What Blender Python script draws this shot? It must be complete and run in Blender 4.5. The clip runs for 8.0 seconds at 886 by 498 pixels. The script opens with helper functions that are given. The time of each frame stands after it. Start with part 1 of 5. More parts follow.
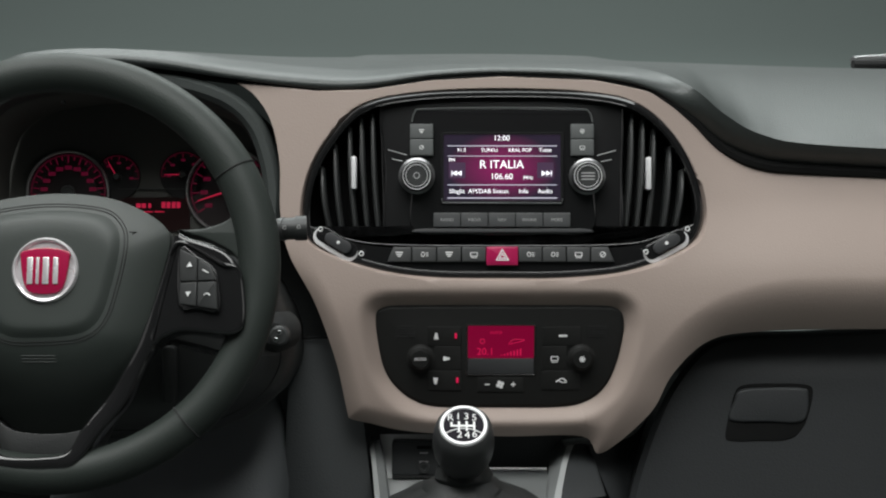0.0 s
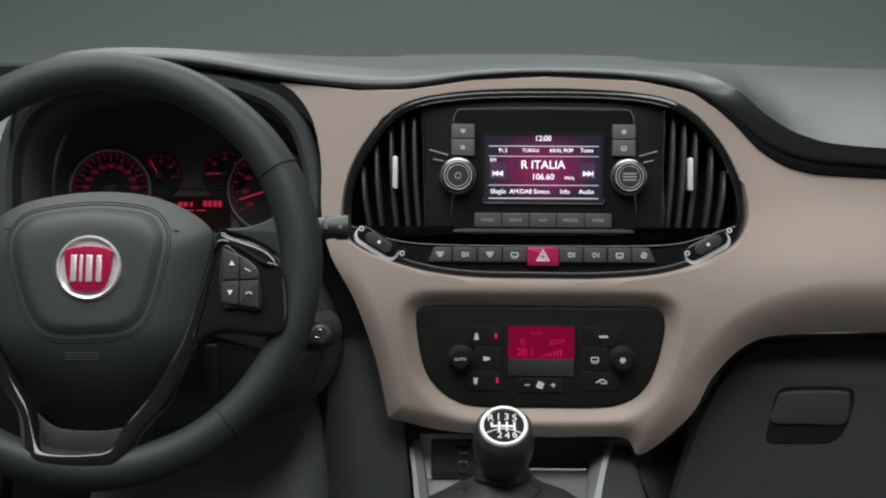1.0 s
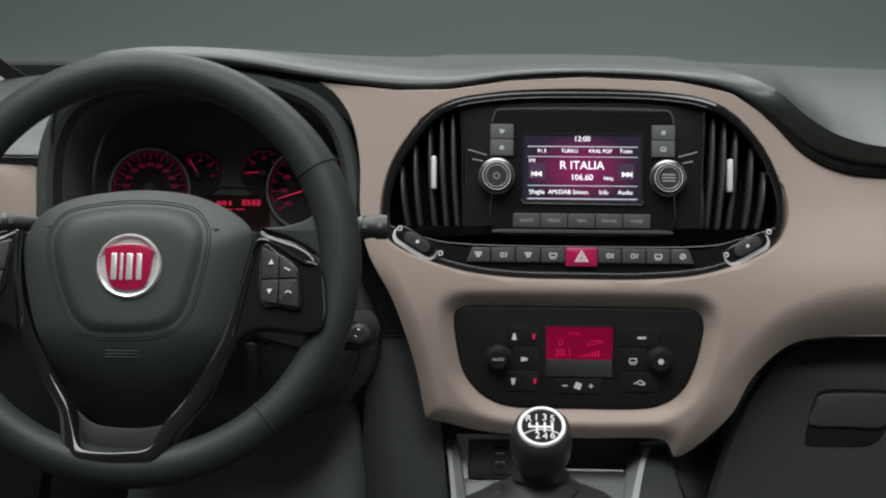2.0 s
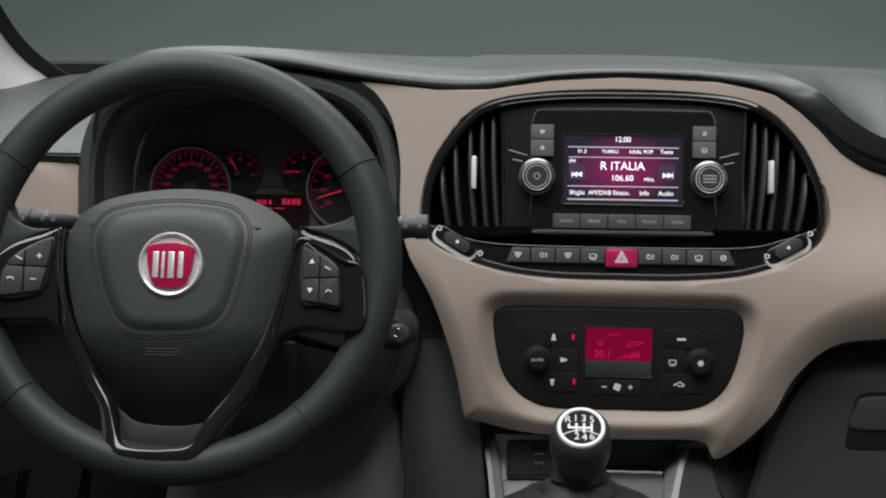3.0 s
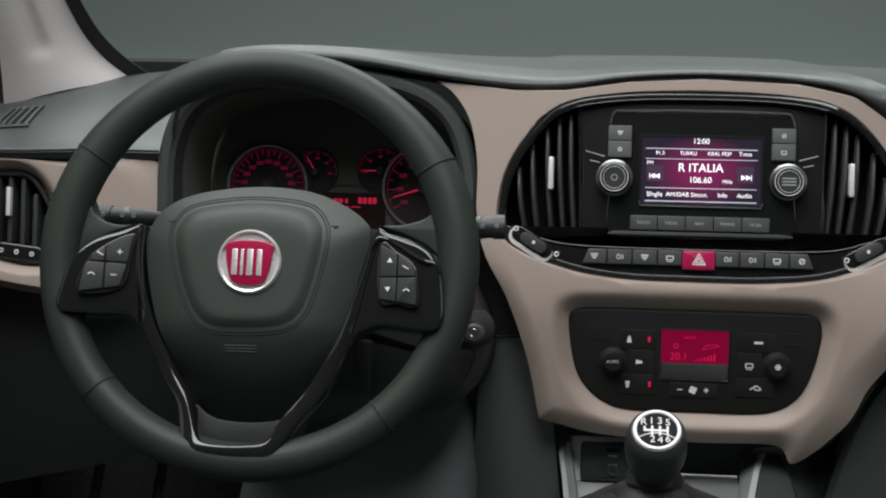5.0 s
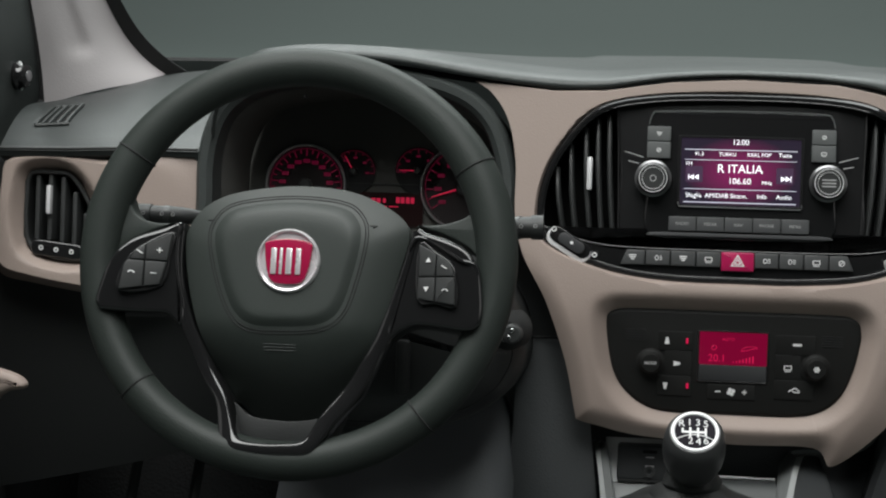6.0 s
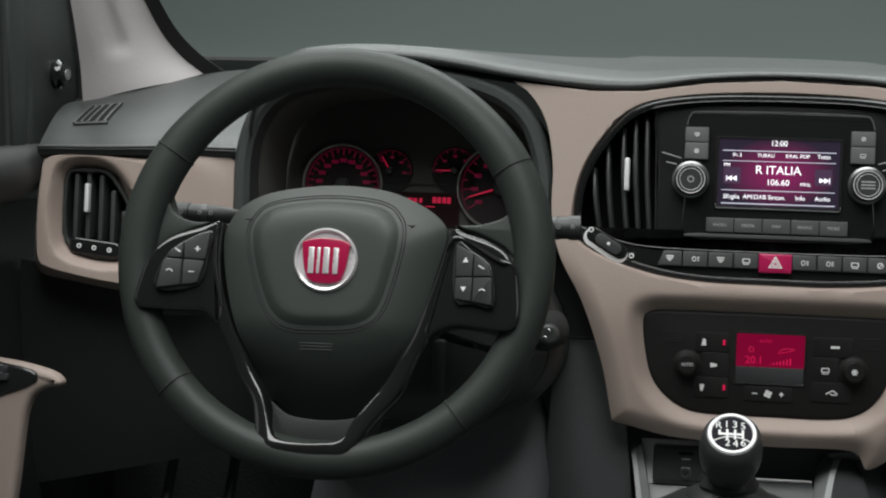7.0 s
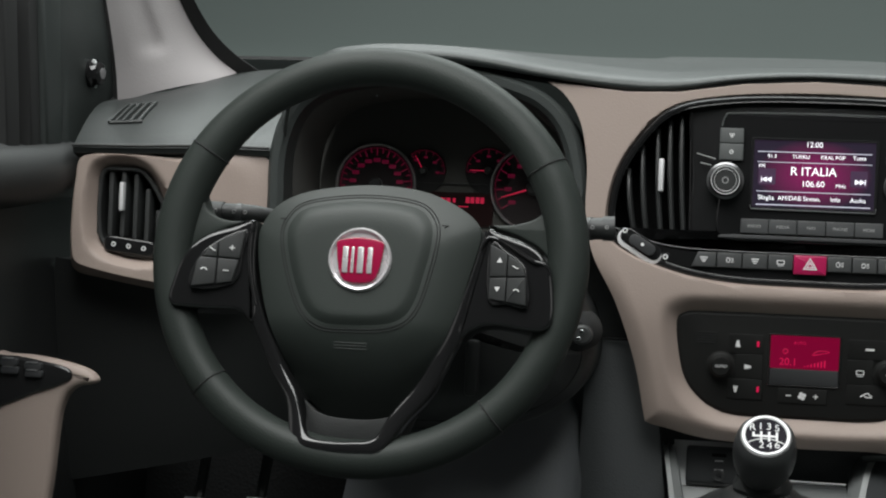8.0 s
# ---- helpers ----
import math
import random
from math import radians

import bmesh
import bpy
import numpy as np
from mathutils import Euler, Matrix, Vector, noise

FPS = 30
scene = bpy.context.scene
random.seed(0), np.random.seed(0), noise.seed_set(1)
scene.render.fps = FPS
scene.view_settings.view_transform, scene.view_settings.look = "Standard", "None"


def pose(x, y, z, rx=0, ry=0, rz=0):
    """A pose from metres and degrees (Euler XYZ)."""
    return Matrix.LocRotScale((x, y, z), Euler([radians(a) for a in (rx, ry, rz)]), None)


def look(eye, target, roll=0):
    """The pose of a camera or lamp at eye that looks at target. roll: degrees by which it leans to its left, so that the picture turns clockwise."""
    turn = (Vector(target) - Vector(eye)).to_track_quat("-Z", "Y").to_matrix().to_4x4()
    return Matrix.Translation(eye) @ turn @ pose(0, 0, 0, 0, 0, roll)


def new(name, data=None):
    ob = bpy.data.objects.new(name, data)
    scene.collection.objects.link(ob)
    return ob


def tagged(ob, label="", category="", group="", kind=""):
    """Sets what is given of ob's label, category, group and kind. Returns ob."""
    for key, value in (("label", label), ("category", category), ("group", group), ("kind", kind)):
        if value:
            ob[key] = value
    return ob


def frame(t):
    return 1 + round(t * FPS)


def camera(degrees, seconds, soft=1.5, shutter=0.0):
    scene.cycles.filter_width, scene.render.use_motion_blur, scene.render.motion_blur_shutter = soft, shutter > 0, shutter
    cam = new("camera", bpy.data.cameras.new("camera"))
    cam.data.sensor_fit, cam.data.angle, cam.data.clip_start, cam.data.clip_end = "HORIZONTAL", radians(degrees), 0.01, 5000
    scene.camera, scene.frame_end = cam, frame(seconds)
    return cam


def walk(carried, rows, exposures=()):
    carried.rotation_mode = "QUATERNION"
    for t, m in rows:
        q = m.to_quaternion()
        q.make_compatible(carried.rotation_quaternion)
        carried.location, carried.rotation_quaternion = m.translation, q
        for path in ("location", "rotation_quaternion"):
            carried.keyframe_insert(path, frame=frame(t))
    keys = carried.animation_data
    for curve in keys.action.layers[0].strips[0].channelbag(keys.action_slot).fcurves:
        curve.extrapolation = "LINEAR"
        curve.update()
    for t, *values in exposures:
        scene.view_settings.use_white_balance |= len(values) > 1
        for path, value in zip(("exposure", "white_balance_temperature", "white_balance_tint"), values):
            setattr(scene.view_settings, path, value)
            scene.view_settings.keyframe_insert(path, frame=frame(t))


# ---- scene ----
cam = camera(30.0, 8.0, soft=2.1)
# A pan on a tripod: the lens stands 0.22 m ahead of the pivot and looks 15 degrees down.
PAN = [(0.0, 0.03), (0.5, 0.67), (1.0, 1.31), (1.5, 1.90), (3.0, 3.76), (3.5, 4.35), (4.0, 4.96), (4.5, 5.54),
       (5.0, 6.15), (6.5, 7.92), (7.0, 8.49), (7.5, 9.02), (8.0, 9.54)]
walk(cam, [(t, pose(0, -0.22, 1.2, 0, 0, a) @ pose(0, 0.22, 0, 75, 0, 0)) for t, a in PAN])

# The dashboard's own frame: u right, v up along its face, w out of it towards the cabin.
DASH = pose(0, 1.5455, 0.7859, 75, 0, 0)
WHEEL_AT = (-0.3258, -0.0180, 0.2200)
WHEEL = DASH @ pose(*WHEEL_AT, -9, 0, 0)

# ---- light ----
world = bpy.data.worlds.new("studio")
world.use_nodes = True
scene.world = world
world.node_tree.nodes["Background"].inputs["Color"].default_value = (0.60, 0.66, 0.64, 1)
world.node_tree.nodes["Background"].inputs["Strength"].default_value = 0.125


def softbox(name, at, target, size_x, size_y, watts, colour=(1, 1, 1)):
    lamp = bpy.data.lights.new(name, "AREA")
    lamp.shape, lamp.size, lamp.size_y, lamp.energy, lamp.color = "RECTANGLE", size_x, size_y, watts, colour
    ob = new(name, lamp)
    ob.matrix_world = look(at, target)
    return ob


softbox("overhead_softbox", (-0.45, 0.75, 3.0), (-0.1, 1.3, 0.8), 2.8, 1.5, 98, (0.98, 1.0, 0.98))
softbox("front_softbox", (0.0, 2.9, 3.1), (0, 1.9, 0.8), 3.0, 1.2, 48, (0.95, 1.0, 0.99))
softbox("side_softbox", (3.4, 0.2, 2.1), (0, 1.6, 0.8), 2.4, 1.4, 10, (1.0, 0.99, 0.97))
softbox("side_softbox", (-3.4, -0.2, 2.1), (0, 1.6, 0.8), 2.4, 1.4, 6, (1.0, 0.99, 0.97))
softbox("backdrop_softbox", (0.0, 8.0, 6.0), (0, 8.5, -0.4), 7.0, 2.5, 520, (0.93, 1.0, 0.98))

# ---- materials ----
def material(name, colour, rough=0.5, metal=0.0, grain=0.0, grain_size=0.002, vary=0.12, vary_size=0.15, coat=0.0, glow=None, glow_strength=0.0, specular=0.5):
    m = bpy.data.materials.new(name)
    m.use_nodes = True
    n, l = m.node_tree.nodes, m.node_tree.links
    b = n["Principled BSDF"]
    b.inputs["Base Color"].default_value = (*colour, 1)
    b.inputs["Roughness"].default_value = rough
    b.inputs["Metallic"].default_value = metal
    b.inputs["Coat Weight"].default_value = coat
    b.inputs["Coat Roughness"].default_value = 0.06
    b.inputs["Specular IOR Level"].default_value = specular
    if glow:
        b.inputs["Emission Color"].default_value = (*glow, 1)
        b.inputs["Emission Strength"].default_value = glow_strength
        return m
    co = n.new("ShaderNodeTexCoord")
    if vary:
        big = n.new("ShaderNodeTexNoise")
        big.inputs["Scale"].default_value = 1 / vary_size
        big.inputs["Detail"].default_value = 5
        l.new(co.outputs["Object"], big.inputs["Vector"])
        mix = n.new("ShaderNodeMix")
        mix.data_type = "RGBA"
        mix.inputs["A"].default_value = (*[c * (1 - vary) for c in colour], 1)
        mix.inputs["B"].default_value = (*[c * (1 + vary) for c in colour], 1)
        l.new(big.outputs["Fac"], mix.inputs["Factor"])
        l.new(mix.outputs["Result"], b.inputs["Base Color"])
        ramp = n.new("ShaderNodeMapRange")
        ramp.inputs["To Min"].default_value, ramp.inputs["To Max"].default_value = max(rough - 0.08, 0.02), min(rough + 0.08, 1)
        l.new(big.outputs["Fac"], ramp.inputs["Value"])
        l.new(ramp.outputs["Result"], b.inputs["Roughness"])
    if grain:
        fine = n.new("ShaderNodeTexVoronoi")
        fine.inputs["Scale"].default_value = 1 / grain_size
        l.new(co.outputs["Object"], fine.inputs["Vector"])
        bump = n.new("ShaderNodeBump")
        bump.inputs["Strength"].default_value = grain
        bump.inputs["Distance"].default_value = grain_size * 0.3
        l.new(fine.outputs["Distance"], bump.inputs["Height"])
        l.new(bump.outputs["Normal"], b.inputs["Normal"])
    return m


BEIGE = material("beige_soft_plastic", (0.325, 0.260, 0.229), 0.6, grain=0.25, grain_size=0.0016, vary=0.05)
SOFT_TOP = material("dark_grey_dash_skin", (0.038, 0.044, 0.0425), 0.46, grain=0.35, grain_size=0.0018, vary=0.1)
WING = material("dark_wing_skin", (0.023, 0.0265, 0.0257), 0.4, grain=0.35, grain_size=0.0018, vary=0.12)
DARK = material("black_grained_plastic", (0.024, 0.0255, 0.0255), 0.5, grain=0.3, grain_size=0.0014, vary=0.15)
LOWER = material("charcoal_moulded_plastic", (0.027, 0.0292, 0.031), 0.6, grain=0.35, grain_size=0.0018, vary=0.12)
LEATHER = material("black_wheel_leather", (0.023, 0.0285, 0.0255), 0.5, grain=0.4, grain_size=0.0012, vary=0.12, specular=0.3)
AIRBAG = material("soft_black_airbag_skin", (0.025, 0.0315, 0.028), 0.52, grain=0.3, grain_size=0.001, vary=0.08)
PIANO = material("piano_black_lacquer", (0.012, 0.012, 0.0125), 0.07, coat=0.4, vary=0.0)
GLOSS = material("gloss_black_bezel", (0.015, 0.015, 0.0155), 0.2, coat=0.2, vary=0.0)
SLAT = material("satin_black_vane", (0.045, 0.047, 0.047), 0.36, vary=0.1)
GAP = material("matt_black_gap", (0.016, 0.0165, 0.0165), 0.9, vary=0.0)
# near black for joints and slots, and for shade painted into recesses
PITCH = material("pitch_black_gap_and_shade", (0.007, 0.0072, 0.0072), 0.9, vary=0.0, specular=0.2)
CHROME = material("brushed_chrome", (0.68, 0.68, 0.69), 0.16, 1.0, vary=0.05)
SATIN = material("satin_silver", (0.55, 0.55, 0.56), 0.35, 0.9, vary=0.06)
SILVER = material("silver_paint", (0.72, 0.72, 0.73), 0.4, 0.2, vary=0.05)
GREYKEY = material("grey_rubber_key", (0.085, 0.09, 0.09), 0.55, vary=0.08)
DARKKEY = material("dark_grey_key", (0.035, 0.036, 0.038), 0.5, vary=0.08)
KNOB_SKIN = material("satin_black_knob_skin", (0.04, 0.041, 0.042), 0.38, grain=0.15, grain_size=0.001, vary=0.06)
CONSOLE = material("graphite_console_paint", (0.36, 0.37, 0.37), 0.45, metal=0.1, vary=0.08)
DARK_METAL = material("dark_polished_metal", (0.22, 0.22, 0.225), 0.3, 0.9, vary=0.06)
SWITCH_KEY = material("dark_grey_switch_cap", (0.052, 0.054, 0.055), 0.5, vary=0.08)
CLIMATE_SKIN = material("fine_black_panel_plastic", (0.010, 0.0102, 0.0097), 0.62, grain=0.2, grain_size=0.0012, vary=0.1, specular=0.25)
# paler than black plastic: stands in for light that doesn't reach into the hood
HOOD_LINING = material("lifted_hood_lining", (0.085, 0.084, 0.078), 0.9, vary=0.05)
BOLSTER = material("grey_bolster_plastic", (0.115, 0.123, 0.13), 0.55, grain=0.35, grain_size=0.0018, vary=0.12)
RAIL = material("dark_graphite_rail_paint", (0.15, 0.157, 0.157), 0.45, metal=0.1, vary=0.08)
KNEE_SKIN = material("charcoal_knee_plastic", (0.062, 0.066, 0.069), 0.55, grain=0.35, grain_size=0.0018, vary=0.12)
BADGE_RING = material("bright_badge_ring", (0.82, 0.79, 0.81), 0.28, 0.55, vary=0.03)
LCD_INK = material("lcd_red_ink", (0.2, 0.0, 0.01), 0.4, glow=(0.75, 0.012, 0.10), glow_strength=0.6)
CARPET = material("charcoal_carpet", (0.028, 0.029, 0.030), 0.95, grain=0.8, grain_size=0.004, vary=0.2)
PILLAR = material("warm_white_pillar_cloth", (0.52, 0.485, 0.49), 0.85, grain=0.3, grain_size=0.002, vary=0.05)
BACKDROP = material("dark_green_grey_studio_wall", (0.13, 0.15, 0.143), 0.85, vary=0.06, vary_size=2.0)
# for unseen surfaces added to bounce fill light
STUDIO = material("mid_grey_bounce_fill", (0.33, 0.35, 0.345), 0.85, vary=0.06, vary_size=2.0)
RED_ENAMEL = material("red_enamel", (0.32, 0.008, 0.05), 0.2, coat=0.6, vary=0.05)
HAZARD_RED = material("red_translucent_switch", (0.42, 0.012, 0.085), 0.35, vary=0.05)
WHITE_PRINT = material("white_print", (0.75, 0.75, 0.75), 0.5, vary=0.0)
GREY_PRINT = material("grey_print", (0.38, 0.38, 0.38), 0.5, vary=0.0)
LIT_WHITE = material("lit_white", (0.8, 0.8, 0.8), 0.4, glow=(0.9, 0.92, 1.0), glow_strength=0.9)
LIT_LINE = material("lit_screen_line", (0.5, 0.5, 0.55), 0.4, glow=(0.62, 0.62, 0.8), glow_strength=0.55)
SCREEN_RED = material("lcd_red", (0.02, 0, 0), 0.3, glow=(0.28, 0.0, 0.04), glow_strength=0.6)


# ---- building helpers ----
def bm_to(name, bm, mat, smooth=True, crease=38):
    me = bpy.data.meshes.new(name)
    bm.normal_update()
    bm.to_mesh(me)
    bm.free()
    for p in me.polygons:
        p.use_smooth = smooth
    if mat:
        me.materials.append(mat)
    if smooth:
        me.set_sharp_from_angle(angle=radians(crease))
    return me


def thing(name, at, label, category, frame_m=None, group="", kind=""):
    """An empty at its base, in the dashboard's frame (or another)."""
    ob = new(name)
    ob.empty_display_size = 0.03
    ob.matrix_world = (frame_m or DASH) @ Matrix.Translation(at)
    ob["at"] = list(at)
    return tagged(ob, label, category, group, kind)


def part(name, bm, mat, parent, label="", smooth=True, crease=38):
    """One mesh under a thing or under a part; its points are given in the frame that the thing stands in."""
    ob = new(name, bm_to(name, bm, mat, smooth, crease))
    ob.parent = parent
    if parent.type == "EMPTY":
        ob.location = [-c for c in parent["at"]]
    return tagged(ob, label)


def single(name, bm, mat, label, category, frame_m=None, group="", kind="", smooth=True):
    ob = new(name, bm_to(name, bm, mat, smooth))
    ob.matrix_world = frame_m or DASH
    return tagged(ob, label, category, group, kind)


def spline(points, per=8, closed=True):
    """A smooth curve through a few points of any dimension."""
    pts = [np.array(p, float) for p in points]
    n, out = len(pts), []
    for i in range(n if closed else n - 1):
        if closed:
            a, b, c, d = pts[i - 1], pts[i], pts[(i + 1) % n], pts[(i + 2) % n]
        else:
            a, b, c, d = pts[max(i - 1, 0)], pts[i], pts[i + 1], pts[min(i + 2, n - 1)]
        for k in range(per):
            t = k / per
            out.append(0.5 * (2 * b + (c - a) * t + (2 * a - 5 * b + 4 * c - d) * t * t + (3 * b - a - 3 * c + d) * t ** 3))
    if not closed:
        out.append(pts[-1])
    return out


def rounded(u0, v0, u1, v1, r, n=5):
    """A rectangle with rounded corners."""
    u0, u1, v0, v1 = min(u0, u1), max(u0, u1), min(v0, v1), max(v0, v1)
    r = min(r, (u1 - u0) / 2.001, (v1 - v0) / 2.001)
    out = []
    for cu, cv, a0 in ((u1 - r, v1 - r, 0), (u0 + r, v1 - r, 90), (u0 + r, v0 + r, 180), (u1 - r, v0 + r, 270)):
        for k in range(n + 1):
            a = radians(a0 + 90 * k / n)
            out.append((cu + r * math.cos(a), cv + r * math.sin(a)))
    return out


def circle(u, v, r, n=40, r2=None):
    return [(u + r * math.cos(2 * math.pi * k / n), v + (r2 or r) * math.sin(2 * math.pi * k / n)) for k in range(n)]


def area2(o):
    return sum(o[i - 1][0] * o[i][1] - o[i][0] * o[i - 1][1] for i in range(len(o)))


def inset(outline, d):
    """The outline moved inwards by d."""
    o = [np.array(p[:2], float) for p in outline]
    sign = 1 if area2(o) > 0 else -1
    out = []
    for i in range(len(o)):
        e1, e2 = o[i] - o[i - 1], o[(i + 1) % len(o)] - o[i]
        n1, n2 = np.array([-e1[1], e1[0]]), np.array([-e2[1], e2[0]])
        n = n1 / (np.linalg.norm(n1) + 1e-12) + n2 / (np.linalg.norm(n2) + 1e-12)
        ln = np.linalg.norm(n)
        out.append(tuple(o[i] + sign * d * n / max(ln * ln / 2, 0.5)))
    return out


def plate(outline, w0, w1, bevel=0.0, bm=None, steps=3, dome=0.0):
    """A solid plate between w0 (back) and w1 (front), with a rounded front edge."""
    bm = bm or bmesh.new()
    outline = [tuple(p[:2]) for p in outline]
    if area2(outline) < 0:
        outline = outline[::-1]
    rings = [(outline, w0)]
    if bevel > 0:
        for k in range(steps + 1):
            a = math.pi / 2 * k / steps
            rings.append((inset(outline, bevel * (1 - math.cos(a))) if k else outline, w1 - bevel * (1 - math.sin(a))))
    else:
        rings.append((outline, w1))
    loops = [[bm.verts.new((p[0], p[1], w)) for p in o] for o, w in rings]
    n = len(outline)
    for a, b in zip(loops, loops[1:]):
        for i in range(n):
            bm.faces.new((a[i], a[(i + 1) % n], b[(i + 1) % n], b[i]))
    bm.faces.new(loops[0][::-1])
    if dome:
        cu, cv = np.mean([p[0] for p in rings[-1][0]]), np.mean([p[1] for p in rings[-1][0]])
        last = loops[-1]
        for s in (0.8, 0.55, 0.3):
            ring = [bm.verts.new((cu + (p[0] - cu) * s, cv + (p[1] - cv) * s, w1 + dome * (1 - s * s))) for p in rings[-1][0]]
            for i in range(n):
                bm.faces.new((last[i], last[(i + 1) % n], ring[(i + 1) % n], ring[i]))
            last = ring
        bm.faces.new(last)
    else:
        bm.faces.new(loops[-1])
    return bm


def frame_ring(outer, inner, w0, w1, bm=None, bevel=0.0015):
    """A flat frame between two outlines with as many points, with softened front edges."""
    bm = bm or bmesh.new()
    n = len(outer)
    seq = [(outer, w0), (outer, w1 - bevel), (inset(outer, bevel), w1), (inset(inner, -bevel), w1), (inner, w1 - bevel), (inner, w0)]
    loops = [[bm.verts.new((p[0], p[1], w)) for p in o] for o, w in seq]
    ccw = area2(outer) > 0
    for k in range(len(loops)):
        a, b = loops[k], loops[(k + 1) % len(loops)]
        for i in range(n):
            f = (a[i], a[(i + 1) % n], b[(i + 1) % n], b[i])
            bm.faces.new(f if ccw else f[::-1])
    return bm


def tube(points, r, sides=10, closed=False, bm=None, flat=1.0):
    """A round bar along a line of 3D points; r may be one radius or one per point."""
    bm = bm or bmesh.new()
    pts = [Vector(p) for p in points]
    n = len(pts)
    rs = [float(x) for x in r] if isinstance(r, (list, tuple)) else [float(r)] * n
    loops, side = [], None
    for i, p in enumerate(pts):
        t = (pts[(i + 1) % n] - pts[i - 1]) if closed else (pts[min(i + 1, n - 1)] - pts[max(i - 1, 0)])
        t.normalize()
        if side is None:
            side = t.orthogonal().normalized()
        side = (side - t * side.dot(t)).normalized()
        up = t.cross(side)
        loops.append([bm.verts.new(p + rs[i] * (math.cos(2 * math.pi * k / sides) * side + flat * math.sin(2 * math.pi * k / sides) * up)) for k in range(sides)])
    for i in range(n if closed else n - 1):
        a, b = loops[i], loops[(i + 1) % n]
        for k in range(sides):
            bm.faces.new((a[k], a[(k + 1) % sides], b[(k + 1) % sides], b[k]))
    if not closed:
        bm.faces.new(loops[0][::-1])
        bm.faces.new(loops[-1])
    return bm


def sheet(rows, thick=0.0, bm=None, closed=False):
    """A surface through rows of 3D points, with thickness behind it."""
    bm = bm or bmesh.new()
    v = [[bm.verts.new(p) for p in r] for r in rows]
    for a, b in zip(v, v[1:]):
        n = len(a)
        for i in range(n if closed else n - 1):
            bm.faces.new((a[i], a[(i + 1) % n], b[(i + 1) % n], b[i]))
    if thick:
        bm.normal_update()
        bmesh.ops.solidify(bm, geom=list(bm.faces), thickness=thick)
    return bm


def strip(outer, inner, depth=0.02, crown=0.0006, edge=0.0025):
    """A moulded trim strip between two 3D edge lines, softly crowned, with rolled edges."""
    rows = []
    for t, d in ((0, -depth), (0, -edge), (0.06, -edge * 0.32), (0.18, 0), (0.5, crown), (0.82, 0), (0.94, -edge * 0.32), (1, -edge), (1, -depth)):
        rows.append([tuple(np.array(a) * (1 - t) + np.array(b) * t + np.array([0, 0, d])) for a, b in zip(outer, inner)])
    bm = sheet(rows)
    bmesh.ops.holes_fill(bm, edges=list(bm.edges), sides=12)
    bmesh.ops.recalc_face_normals(bm, faces=list(bm.faces))
    return bm


def turned(profile, at=(0, 0, 0), sides=36, bm=None):
    """A lathed solid about the w axis: profile of (radius, height)."""
    bm = bm or bmesh.new()
    loops = [[bm.verts.new((at[0] + r * math.cos(2 * math.pi * k / sides), at[1] + r * math.sin(2 * math.pi * k / sides), at[2] + h)) for k in range(sides)] for r, h in profile]
    for a, b in zip(loops, loops[1:]):
        for k in range(sides):
            bm.faces.new((a[k], a[(k + 1) % sides], b[(k + 1) % sides], b[k]))
    bm.faces.new(loops[0][::-1])
    bm.faces.new(loops[-1])
    return bm


def smooth01(a, b, x):
    t = min(max((x - a) / (b - a), 0.0), 1.0)
    return t * t * (3 - 2 * t)

# ---- studio ----
def room():
    floor_z = -0.45
    # floor and far wall are one sheet with a wide cove
    rows = [[(x, y, floor_z) for x in (-9, 0, 9)] for y in (-6, 0, 6, 11)]
    for k in range(1, 17):
        a = radians(90 * k / 16)
        rows.append([(x, 11 + 3.5 * math.sin(a), floor_z + 3.5 - 3.5 * math.cos(a)) for x in (-9, 0, 9)])
    rows.append([(x, 14.5, 7.0) for x in (-9, 0, 9)])
    single("ground", sheet(rows, -0.06), BACKDROP, "dark green-grey seamless studio floor and cove", "studio floor", Matrix.Identity(4), kind="structure")
    # unseen, added: side walls and ceiling bounce fill, south wall darkens gloss reflections
    for name, x0, y0, x1, y1 in (("wall_west", -9.1, -6, -9, 14.6), ("wall_east", 9, -6, 9.1, 14.6), ("wall_south", -9, -6.1, 9, -6)):
        dark = name == "wall_south"
        single(name, plate([(x0, y0), (x1, y0), (x1, y1), (x0, y1)], floor_z, 7.0), BACKDROP if dark else STUDIO, "unseen dark green-grey wall added to keep reflections dark" if dark else "unseen mid grey wall added to bounce fill light", "wall", Matrix.Identity(4), kind="structure", smooth=False)
    single("ceiling", plate([(-9, -6.1), (9, -6.1), (9, 14.6), (-9, 14.6)], 7.0, 7.1), STUDIO, "unseen mid grey ceiling added to bounce fill light", "ceiling", Matrix.Identity(4), kind="structure", smooth=False)


room()

